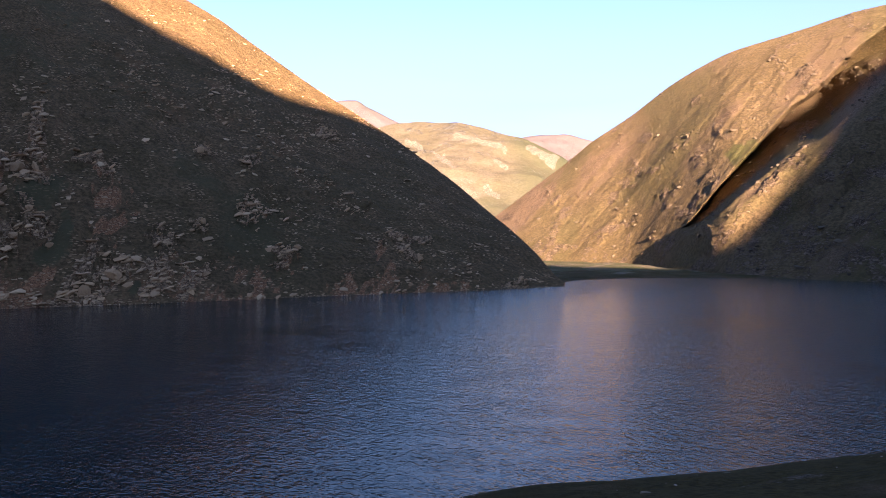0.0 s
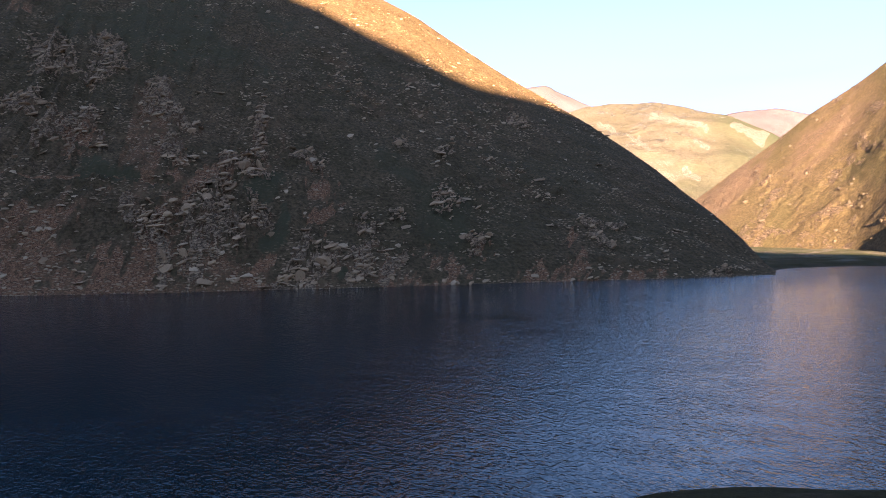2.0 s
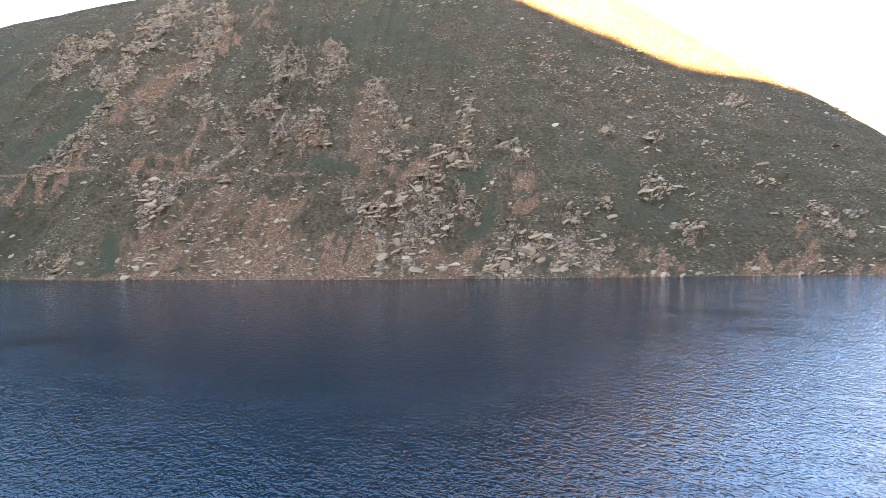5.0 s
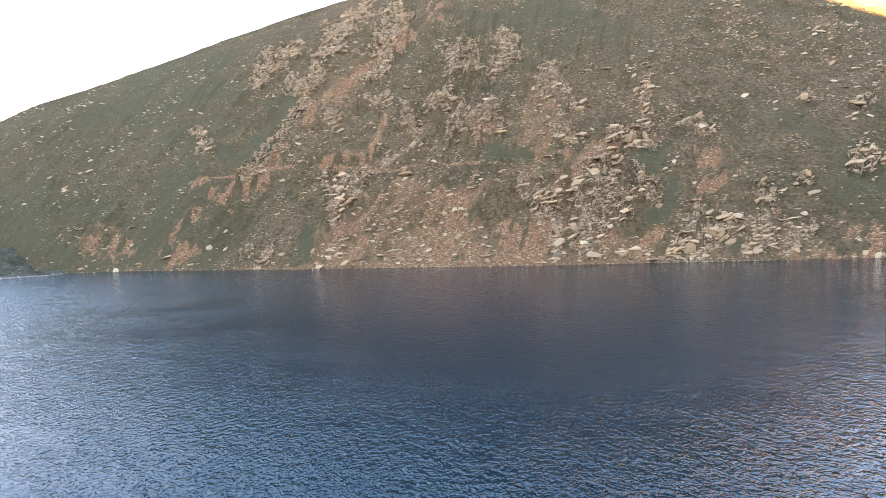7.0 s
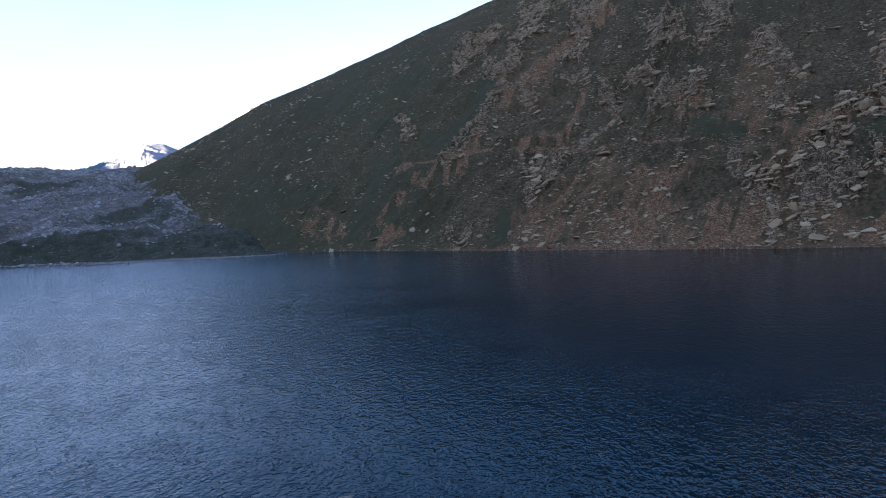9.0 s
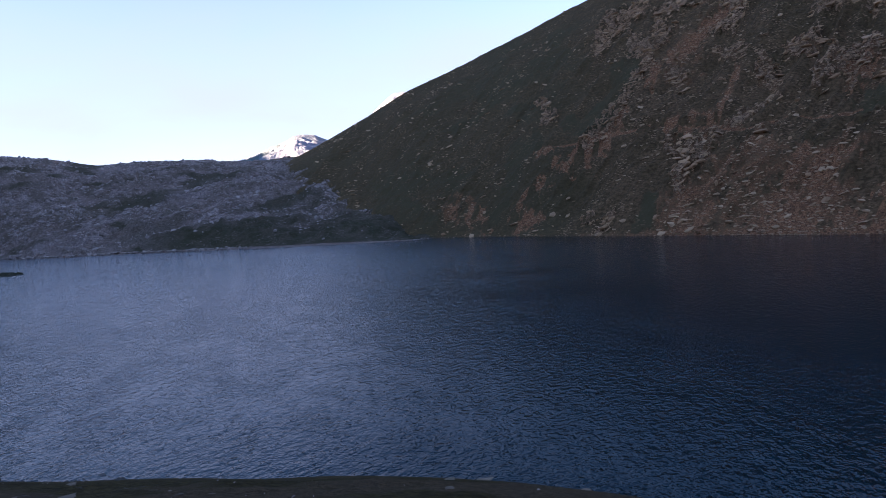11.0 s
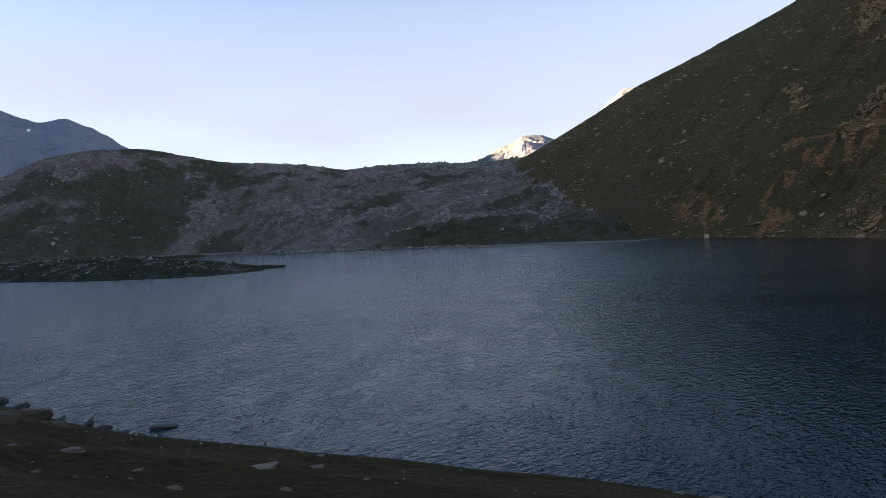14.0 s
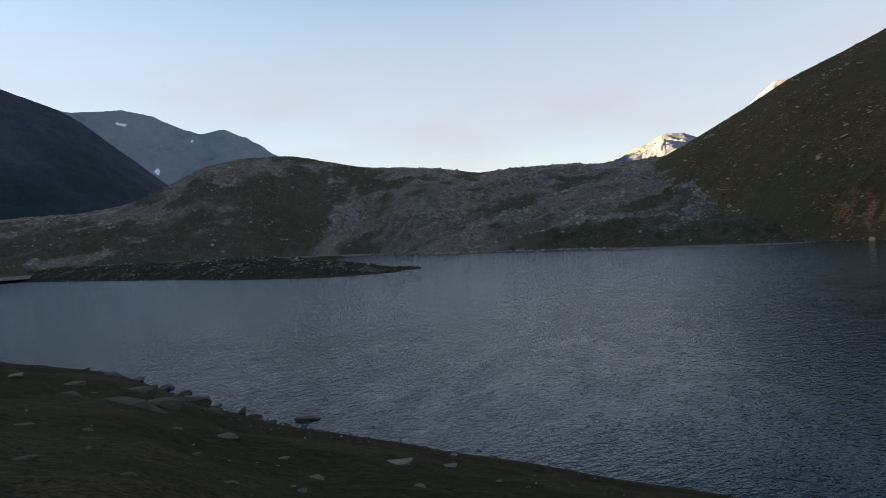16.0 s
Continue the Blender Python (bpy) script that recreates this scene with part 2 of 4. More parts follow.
def water_material():
    """Wind ripples: the slope of a sum of stretched noises gives the normal, so that it holds near and far."""
    s = Net("lake_water")

    def height(dx, dy):
        t = s.n.new("ShaderNodeVectorMath")
        t.inputs[1].default_value = (dx, dy, 0)
        s.l.new(s.co, t.inputs[0])
        total = None
        for scale, detail, amount, longer, turn in ((1.1, 2, 0.8, 2.0, 146), (2.6, 2, 0.8, 1.6, 139), (5.2, 1, 0.34, 1.3, 158), (0.6, 3, None, 2.0, 143)):
            m = s.n.new("ShaderNodeMapping")
            m.vector_type = "TEXTURE"       # turned to the crests' direction first, then drawn out along it
            m.inputs["Scale"].default_value, m.inputs["Rotation"].default_value = (longer, 1.0, 1.0), (0, 0, radians(turn))
            s.l.new(t.outputs["Vector"], m.inputs["Vector"])
            part_height = s.math("MULTIPLY", s.noise(scale, detail, 0.5, m.outputs["Vector"]), s.attribute("far_ripple") if amount is None else amount)
            total = part_height if total is None else s.math("ADD", total, part_height)
        return total

    gust = s.ramp(s.noise(0.3, 5, 0.65, s.stretch((0.35, 1.0, 1.0), (0, 0, radians(28)))), 0.34, 0.66, 0.78, 1.22)
    patch = s.ramp(s.noise(0.2, 4, 0.65, s.stretch((0.7, 1.0, 1.0), (0, 0, radians(28)))), 0.38, 0.62, 0.92, 1.08)
    gust = s.math("MULTIPLY", gust, patch)
    reach = 0.06
    steep = s.math("MULTIPLY", s.math("MULTIPLY", gust, s.attribute("wind")), 0.15 / reach)
    here = height(0, 0)
    normal = s.n.new("ShaderNodeCombineXYZ")
    # lean tips the far normals towards the eye, fitted to its view
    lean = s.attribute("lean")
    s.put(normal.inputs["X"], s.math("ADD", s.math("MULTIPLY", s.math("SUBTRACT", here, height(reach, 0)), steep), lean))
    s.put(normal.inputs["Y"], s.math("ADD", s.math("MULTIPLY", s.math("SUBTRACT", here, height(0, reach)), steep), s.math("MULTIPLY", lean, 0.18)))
    normal.inputs["Z"].default_value = 1.0
    unit = s.n.new("ShaderNodeVectorMath")
    unit.operation = "NORMALIZE"
    s.l.new(normal.outputs["Vector"], unit.inputs[0])
    s.bsdf.inputs["IOR"].default_value = 1.333
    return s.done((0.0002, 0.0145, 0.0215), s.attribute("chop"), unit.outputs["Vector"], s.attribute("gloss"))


WATER = water_material()


# ---- the large forms ----
def polar(az, r):
    a = np.radians(az)
    return -r * np.sin(a), r * np.cos(a)


def hill(name, table, mat, cut, rows, back, relief, label, category, profile=1.0, kind="structure", soft=0.6, crest=0.2):
    """A hill or mountain. table: azimuth, distance and height of its foot, distance of its ridge, and the ridge's elevation in degrees."""
    az = np.arange(table[0][0], table[-1][0], cut)
    r0, z0, r1, el = (curve(table, az, c, soft)[:, None] for c in (1, 2, 3, 4))
    z1 = EYE + r1 * np.tan(np.radians(el))
    u = np.concatenate([[-0.03], np.linspace(0, 1, rows)])[None]
    r = r0 + (r1 - r0) * u
    z = z0 + (z1 - z0) * np.sign(u) * np.abs(u) ** profile
    v = np.linspace(0, 1, back + 1)[1:][None]
    r = np.concatenate([r, r1 + (z1 + 40) * 1.5 * v], 1)
    z = np.concatenate([z, z1 - (z1 + 40) * v ** 1.25], 1)
    uu = np.concatenate([np.broadcast_to(u, (1, u.size)), 1 + v], 1)
    a = np.broadcast_to(az[:, None], r.shape)
    x, y = polar(a, r)
    window = step(0.0, 0.1, uu) * (1 - (1 - crest) * step(0.75, 1.0, uu) * step(1.3, 1.0, uu))
    elevation = np.degrees(np.arctan2(z - EYE, r))
    d, attributes, *push = relief(x, y, a, elevation, np.broadcast_to(uu, r.shape))
    z = z + d * window
    if push:        # gullies pushed back along sight lines, so they keep their outline from the eye
        far = 1 + push[0] * step(0.0, 0.08, uu) * step(1.05, 0.97, uu) / r
        x, y, z = x * far, y * far, EYE + (z - EYE) * far
    mesh = grid_mesh(name, x, y, z, attributes)
    mesh.materials.append(mat)
    GRIDS[name] = (az, x, y, z, dict(attributes), np.degrees(np.arctan2(z - EYE, np.hypot(x, y))))
    return tagged(new(name, mesh), label, category, kind=kind)


GRIDS = {}


def plain_relief(size, amp, seed):
    def relief(x, y, az, el, u):
        d = amp * (0.6 * ridged(x / size, y / size, 5, seed) + 0.5 * fbm(x / size * 2.3, y / size * 2.3, 5, seed + 5))
        rock = 0.35 * step(0.1, 0.9, fbm(x / size * 1.7, y / size * 1.7, 4, seed + 9))
        earth = 0.6 * step(0.1, 0.8, fbm(x / size, y / size, 4, seed + 11))
        return d, (("rock", rock), ("earth", earth), ("green", np.clip(fbm(x / size * .6, y / size * .6, 3, seed + 13), 0, 1)))
    return relief


SLOPE_A = [
    (-9.9, 261, -0.5, 272, -2.98), (-7.2, 249, -0.5, 300, 0.04), (-4.9, 239, -0.5, 315, 2.12), (-0.7, 227, -0.5, 340, 5.61), (3.9, 219, -0.5, 365, 8.95),
    (7.5, 211, -0.5, 380, 11.1), (11.2, 205, -0.5, 395, 13.26), (14.3, 200, -0.5, 410, 15.2), (18, 196, -0.5, 422, 17.56), (23.7, 192, -0.5, 440, 20.01),
    (30.9, 191, -0.5, 450, 21.53), (37.1, 191, -0.5, 455, 21.53), (44.3, 198, -0.5, 455, 19.99), (52.3, 211, -0.5, 455, 17.65),
    (58.7, 223, -0.5, 460, 15.82), (63.3, 238, -0.5, 465, 14.22), (67.9, 255, -0.5, 470, 12.41), (71.3, 274, -0.5, 480, 11.05),
    (76.5, 292, 0, 490, 9.1), (80.3, 330, 4, 500, 6.96), (85.1, 380, 16, 520, 4.6), (90.6, 420, 20, 540, 1.93)]
SLOPE_B = [
    (-75, 330, 0.5, 700, 12), (-60, 330, 0.5, 700, 14), (-45.8, 330, 0.5, 700, 16.22), (-32.3, 345, 0.5, 700, 16.47), (-30.1, 352, 0.5, 703, 16.23),
    (-26.5, 366, 0.5, 710, 15.44), (-22.3, 382, 0.5, 720, 14.64), (-19.8, 429, 0.5, 730, 13.53), (-17.8, 468, 0.5, 740, 12.41),
    (-14.8, 540, 1, 750, 10.22), (-12.1, 560, 1.5, 760, 8.58), (-9.9, 580, 2, 770, 6.79), (-7.2, 600, 3, 775, 4.83), (-4.6, 640, 4, 780, 2.88),
    (-1.5, 700, 6, 790, 0.51)]
SLOPE_C = [
    (-20.5, 1000, 10, 1500, 3.59), (-12.3, 1000, 10, 1500, 5.76), (-10.4, 1000, 10, 1500, 6.89), (-9.3, 1000, 10, 1500, 7.56),
    (-6.7, 1000, 10, 1520, 8.9), (-4, 1000, 10, 1550, 9.57), (-1.2, 1000, 10, 1600, 10.29), (0.3, 1000, 10, 1620, 10.23), (2.1, 1000, 10, 1650, 10.28),
    (4.3, 1000, 10, 1650, 10.13), (10.3, 1000, 10, 1700, 8.23)]
SLOPE_D = [
    (-20.5, 2000, 40, 3200, 6.67), (-11.9, 2000, 40, 3200, 8.53), (-9.9, 2000, 40, 3200, 9.1), (-6.7, 2000, 40, 3200, 9.05),
    (-4.1, 2000, 40, 3200, 8.23), (2.1, 2000, 40, 3200, 9.26), (5.2, 2000, 40, 3200, 10.95), (7.1, 2000, 40, 3200, 11.92), (8.4, 2000, 40, 3200, 11.72),
    (14.4, 2000, 40, 3200, 9.25)]
MORAINE_TABLE = [
    (70, 278, -0.3, 330, -1.26), (74.1, 289, -0.3, 400, 0.81), (77.2, 277, -0.3, 470, 2.65), (80.3, 280, -0.3, 520, 4.09), (85.1, 290, -0.3, 545, 4.5),
    (88.6, 299, -0.3, 550, 4.3), (93.5, 318, -0.3, 560, 4.45), (97.6, 340, -0.3, 565, 4.51), (99.8, 351, -0.3, 570, 4.25), (103.1, 366, -0.3, 575, 4.82),
    (106, 391, -0.3, 580, 5.13), (109.1, 452, -0.3, 590, 5.33), (112.2, 462, 0.3, 600, 5.95), (114.9, 470, 1, 605, 6.56), (118.8, 460, 2, 610, 6.66),
    (122.1, 450, 2.5, 615, 5.99), (125.9, 450, 3, 620, 4.08), (128.4, 450, 3, 630, 3.16), (131.6, 460, 3, 640, 2.85), (137.7, 480, 3, 660, 2.64),
    (148.8, 500, 3, 680, 3.04)]
SLOPE_E = [
    (115.3, 1000, 10, 1500, 0.5), (121.4, 1000, 10, 1500, 2.55), (125.1, 1000, 10, 1500, 5.11), (126.2, 1000, 10, 1500, 6.08),
    (128.1, 1000, 10, 1500, 7.71), (130.5, 1000, 10, 1500, 9.7), (133.2, 1000, 10, 1500, 10.91), (135.2, 980, 10, 1500, 11.7), (137, 950, 10, 1500, 12.3), (145, 900, 10, 1450, 13), (156, 800, 10, 1400, 13)]
SLOPE_F = [
    (109.1, 2200, 40, 3400, 4.1), (113.2, 2200, 40, 3400, 5.12), (116.6, 2200, 40, 3400, 6.76), (118.6, 2200, 40, 3400, 8.15),
    (120.2, 2200, 40, 3400, 8.86), (121.8, 2200, 40, 3400, 8.5), (124, 2200, 40, 3400, 9.26), (125.9, 2200, 40, 3400, 9.97),
    (127.4, 2200, 40, 3400, 10.32), (130.4, 2200, 40, 3400, 10.11), (132.2, 2200, 40, 3400, 10.46), (137.7, 2200, 40, 3400, 10.69),
    (145.7, 2200, 40, 3400, 9.13)]
SLOPE_G = [
    (72.1, 1900, 60, 3400, 6.67), (75.1, 1900, 60, 3400, 8.42), (76.6, 1900, 60, 3400, 9.12), (77.6, 1900, 60, 3400, 8.97), (78.7, 1900, 60, 3400, 8.09),
    (80.3, 1900, 60, 3400, 6.76), (81.9, 1900, 60, 3400, 5.32), (83.4, 1900, 60, 3400, 5.73), (84, 1900, 60, 3400, 5.99), (85.7, 1900, 60, 3400, 6.09),
    (86.4, 1900, 60, 3400, 5.68), (88.1, 1900, 60, 3400, 5.07), (90, 1900, 60, 3400, 4.25), (94.7, 1900, 60, 3400, 2.55)]
SLOPE_S = [
    (150, 760, 15, 1300, 12.8), (155, 700, 15, 1200, 13.5), (160, 620, 15, 1150, 15.5), (165, 540, 15, 1100, 19.5), (170, 520, 15, 1100, 22), (175, 520, 15, 1100, 23), (180, 520, 15, 1100, 22.5), (182, 520, 15, 1100, 21.5),
    (183.6, 520, 15, 1100, 20.6), (184.9, 520, 15, 1100, 20), (186.4, 520, 15, 1100, 19.3), (188.2, 520, 15, 1100, 19.2), (190, 520, 15, 1100, 18.5), (193, 520, 15, 1100, 17), (196, 520, 15, 1100, 16), (198.6, 520, 15, 1100, 15.4),
    (199.3, 520, 15, 1100, 16), (200.5, 520, 15, 1100, 17), (202, 520, 15, 1100, 18.3), (204.4, 520, 15, 1100, 20.1), (206, 520, 15, 1100, 21.3), (210, 520, 15, 1100, 23), (220, 500, 15, 1100, 24.5),
    (240, 430, 15, 1050, 24), (260, 380, 10, 950, 22), (275, 340, 5, 800, 18), (287, 335, 2, 700, 12)]

# what lies on the lake slope: strokes of azimuth, elevation and half width, in degrees
CRAG_HIGH = [[(57.5, 13.8, 0.45), (58.9, 13.2, 0.82), (60.0, 12.1, 1.0), (60.9, 11.0, 0.55)],
    [(52.5, 16.3, 1.0), (54.4, 14.4, 1.27), (55.6, 13.0, 0.91), (56.3, 11.5, 0.64), (57.0, 10.2, 0.73), (58.4, 10.4, 0.91)],
    [(49.8, 16.0, 1.14), (50.7, 14.8, 1.0), (51.2, 13.5, 0.73)],
    [(50.4, 12.9, 0.45), (51.3, 11.6, 0.55), (52.7, 11.0, 0.36)],
    [(45.8, 13.2, 0.82), (44.4, 13.3, 1.0), (43.7, 12.2, 0.64), (45.4, 11.8, 0.64)],
    [(41.2, 13.8, 0.82), (40.5, 12.9, 0.91), (41.7, 11.9, 1.0), (42.4, 11.7, 0.45)],
    [(57.3, 9.3, 0.45), (58.5, 7.8, 0.45), (59.7, 6.3, 0.45), (61.1, 4.7, 0.55), (62.4, 3.4, 0.55)]]
CRAG_MIDDLE = [[(42.3, 8.6, 0.82), (44.1, 8.0, 1.09), (45.6, 7.4, 0.64), (45.8, 6.3, 0.32)],
    [(43.3, 7.3, 0.32), (43.6, 6.0, 0.23)],
    [(41.5, 7.4, 0.32), (41.8, 6.1, 0.23)],
    [(51.0, 9.2, 0.64), (52.1, 9.7, 0.45), (50.5, 9.4, 0.36)],
    [(49.0, 8.7, 0.45), (48.8, 8.0, 0.82), (48.3, 6.8, 0.36)],
    [(46.4, 9.5, 1.0), (47.3, 9.3, 0.55)],
    [(55.1, 8.2, 0.73), (56.0, 8.4, 0.45)],
    [(48.4, 6.0, 0.41), (50.3, 5.1, 0.45), (52.2, 4.0, 0.5), (53.6, 2.7, 0.59), (54.8, 1.4, 0.64), (55.5, 0.0, 0.64)],
    [(55.4, 2.8, 0.73), (54.5, 2.1, 0.82), (56.3, 2.6, 0.45)],
    [(65.6, 7.0, 0.45), (65.0, 6.1, 0.55), (65.5, 5.5, 0.36)]]
CRAG_LOW = [[(37.4, 11.2, 0.73), (37.9, 9.7, 0.91), (36.4, 9.1, 0.73), (35.3, 8.2, 0.55)],
    [(36.9, 7.4, 0.64), (36.5, 5.8, 0.91), (35.9, 5.1, 0.64)],
    [(30.1, 9.5, 0.36), (30.1, 7.8, 0.45), (30.2, 6.0, 0.5)],
    [(32.5, 5.3, 0.55), (31.4, 5.7, 0.82), (31.0, 4.8, 0.64), (29.8, 4.5, 0.55)],
    [(27.6, 6.3, 0.45), (26.4, 6.2, 0.55), (25.6, 5.3, 0.45)],
    [(32.8, 3.8, 0.64), (33.5, 2.3, 1.18), (34.0, 0.7, 1.82), (34.5, -0.4, 1.64), (32.3, 0.2, 1.0)],
    [(30.9, 2.8, 0.55), (30.5, 1.7, 0.64), (29.7, 0.5, 0.64)],
    [(19.1, 7.7, 0.73), (18.5, 7.3, 0.55)]]
CRAG_SHORE = [[(35.0, -1.7, 0.91), (35.2, -3.1, 1.0)],
    [(37.4, -1.0, 0.36), (37.6, -2.3, 0.55), (37.4, -3.5, 0.45)],
    [(40.0, 2.4, 0.45), (39.6, 1.4, 0.82), (38.5, 0.0, 0.91), (37.6, -0.3, 0.55)],
    [(26.4, -0.3, 0.45), (27.4, -2.2, 0.82), (28.5, -3.7, 0.73)],
    [(24.4, -1.2, 0.59), (25.6, -2.3, 1.0), (27.1, -3.3, 1.09)],
    [(21.3, -0.3, 0.45), (22.4, -1.3, 0.64), (21.9, -2.4, 0.73), (23.2, -3.4, 0.55)],
    [(18.7, -1.6, 0.45), (20.0, -2.6, 0.55), (20.4, -3.5, 0.45)],
    [(15.8, 3.2, 0.73), (14.8, 2.7, 0.73)],
    [(22.4, 1.2, 0.73), (21.4, 0.8, 0.73)],
    [(61.7, -3.1, 0.45), (60.5, -1.8, 0.41)],
    [(62.7, -2.3, 0.45), (62.1, -1.7, 0.27)]]
RUBBLE = [[(53.3, -0.1, 1.59), (54.3, -1.6, 1.82), (56.1, -2.7, 1.36)],
    [(51.5, -2.2, 1.55), (47.8, -1.9, 1.55), (44.6, -2.0, 1.36)],
    [(49.0, 2.3, 1.14), (50.9, 1.0, 1.36), (45.8, 0.8, 1.36)],
    [(52.7, 12.3, 0.91), (54.1, 10.1, 1.0), (56.0, 8.9, 0.91)],
    [(36.6, 2.2, 1.0), (38.6, -1.8, 1.09), (31.9, -2.5, 1.09)],
    [(24.0, -2.7, 1.18), (19.4, -0.8, 1.09), (20.9, -2.8, 1.09)],
    [(43.5, 2.1, 1.18), (41.6, 3.8, 0.82)]]
SOIL_HIGH = [[(45.6, 16.5, 0.82), (48.0, 15.2, 0.82), (49.9, 13.9, 0.55), (51.8, 12.3, 0.41), (53.7, 10.8, 0.41), (55.5, 9.5, 0.45), (57.4, 7.8, 0.45)],
    [(58.8, 7.1, 0.36), (60.6, 4.5, 0.82), (62.0, 3.4, 1.09), (63.3, 2.4, 0.73), (65.1, 0.9, 0.45), (67.2, -0.3, 0.36), (68.9, -1.5, 0.36)],
    [(55.3, 4.4, 0.91), (53.1, 4.3, 0.73)],
    [(51.0, 8.1, 0.32), (51.6, 6.7, 0.41), (52.3, 4.9, 0.5)],
    [(42.8, 8.2, 0.82), (43.5, 7.1, 1.0)],
    [(66.0, 3.3, 0.64), (65.2, 2.6, 0.73)],
    [(73.1, -0.5, 1.18), (72.0, -1.2, 1.0), (70.5, -2.1, 0.82)]]
SOIL_LOW = [[(36.1, 4.4, 1.0), (35.2, 3.7, 0.91), (35.9, 2.6, 0.41)],
    [(33.9, 4.3, 0.73), (32.6, 4.4, 0.73)],
    [(25.8, 5.1, 0.73), (25.7, 3.3, 1.18), (25.3, 1.6, 1.09), (26.3, 0.8, 0.59)],
    [(41.3, -1.3, 0.82), (40.0, -2.7, 1.55), (41.4, -3.3, 1.55), (43.2, -3.3, 1.09)],
    [(16.6, -2.7, 1.64), (15.2, -2.9, 1.64)],
    [(19.5, -3.3, 1.09), (17.6, -3.3, 1.0)],
    [(30.2, -2.1, 0.73), (31.9, -3.4, 0.64)],
    [(67.7, -1.4, 0.55), (66.5, -1.5, 0.55), (68.1, -2.2, 0.55)],
    [(46.0, -3.1, 0.73), (49.7, -3.4, 0.55)]]
LUSH = [[(58.6, 9.3, 0.82), (59.4, 7.8, 1.0), (60.6, 6.3, 0.91), (61.9, 5.0, 0.73), (63.6, 5.2, 0.55)],
    [(28.7, 4.4, 0.55), (30.0, 3.6, 1.09), (30.9, 3.2, 0.64)],
    [(28.4, 2.2, 0.32), (28.4, 1.1, 0.45), (28.9, -0.4, 0.82), (30.1, -1.0, 0.45)],
    [(57.6, -1.0, 0.5), (57.9, -2.4, 0.59), (58.8, -3.0, 0.41)],
    [(66.2, 4.2, 0.64), (67.8, 3.4, 0.73), (68.4, 0.8, 0.55), (69.5, -0.9, 0.64), (70.1, -2.1, 0.32)],
    [(78.2, -0.4, 1.27), (76.4, -0.7, 0.82), (75.4, -2.0, 0.91)],
    [(24.0, -3.2, 0.36), (23.6, -2.8, 0.27)],
    [(42.4, 5.0, 0.91), (39.7, 4.2, 0.55)]]
MILD = [[(18.9, 5.3, 2.05), (16.5, 4.7, 2.27), (15.2, 1.4, 2.27)],
    [(42.4, 4.8, 1.55), (43.0, 3.2, 1.55), (47.6, 3.6, 1.0)],
    [(42.4, 16.2, 2.73), (36.2, 14.9, 2.27), (29.7, 14.6, 2.27)],
    [(75.5, 1.5, 3.18), (71.6, 5.5, 2.73), (67.5, 8.9, 2.27)],
    [(62.4, 11.0, 1.82), (67.4, 10.9, 1.82)]]
CRAG_RIGHT = [[(12.5, -0.3, 0.82), (13.0, -1.0, 0.73)],
    [(16.0, 2.6, 0.64), (14.8, 2.9, 0.55)],
    [(3.4, -0.1, 0.55), (2.1, -0.7, 0.45)],
    [(4.3, 0.8, 0.36), (1.2, 0.6, 0.32)],
    [(19.2, 7.3, 0.41), (18.7, 7.8, 0.36)],
    [(15.0, 6.8, 0.36), (15.7, 6.6, 0.32)],
    [(-5.6, -3.1, 0.45), (-6.5, -3.0, 0.36)],
    [(9.9, 9.4, 0.45), (9.0, 9.0, 0.32)],
    [(19.5, 2.1, 0.41), (19.0, 1.8, 0.32)],
    [(5.2, 0.3, 0.18), (4.6, 0.4, 0.18)]]
STONY = [[(11.6, 6.1, 1.0), (9.7, 4.7, 1.09), (7.9, 3.3, 0.82)],
    [(12.9, 8.6, 1.36), (11.1, 9.9, 1.09)],
    [(16.6, 10.9, 1.36), (18.0, 12.2, 1.36)],
    [(8.8, 4.0, 0.91), (6.1, 3.1, 0.73)],
    [(2.1, -2.4, 0.91), (-2.2, -2.8, 0.91)],
    [(12.1, 2.7, 0.91), (14.8, 4.1, 0.91)],
    [(23.9, 13.0, 1.55), (21.2, 10.9, 1.18)]]
SOIL_RIGHT = [[(5.1, 0.1, 0.36), (4.8, -1.5, 0.64), (4.1, -3.1, 1.18)],
    [(17.7, -3.3, 1.09), (20.0, -2.8, 0.73)],
    [(8.4, -3.3, 0.82), (3.0, -3.3, 0.55), (-1.8, -3.3, 0.45)],
    [(12.5, -0.8, 0.91), (12.1, -1.5, 0.55)]]
TRAIL = [(36.6, 3.5), (38.4, 3.97), (39.7, 4.32), (42, 4.66), (43.8, 4.38), (46.2, 4.35), (47.5, 4.54), (50.3, 3.96), (53.1, 4.29), (55.8, 4.38), (57.6, 4.66), (60.2, 4.5), (66.6, 3.34), (69.6, 1.2)]


def patches(table, az, el, ragged):
    """1 inside the oval patches of a table (azimuth, elevation and half sizes, in degrees), with ragged borders; they lean as the ribs do."""
    out = np.zeros_like(az)
    for a, e, w, h in table:
        p, q = (az - a), (el - e)
        p = p + 0.25 * q * (h > w * 0.6)
        near = (np.abs(p) < 2 * w) & (np.abs(q) < 2 * h)
        d = np.sqrt((p[near] / w) ** 2 + (q[near] / h) ** 2) + ragged[near]
        out[near] = np.maximum(out[near], step(1.15, 0.55, d))
    return out


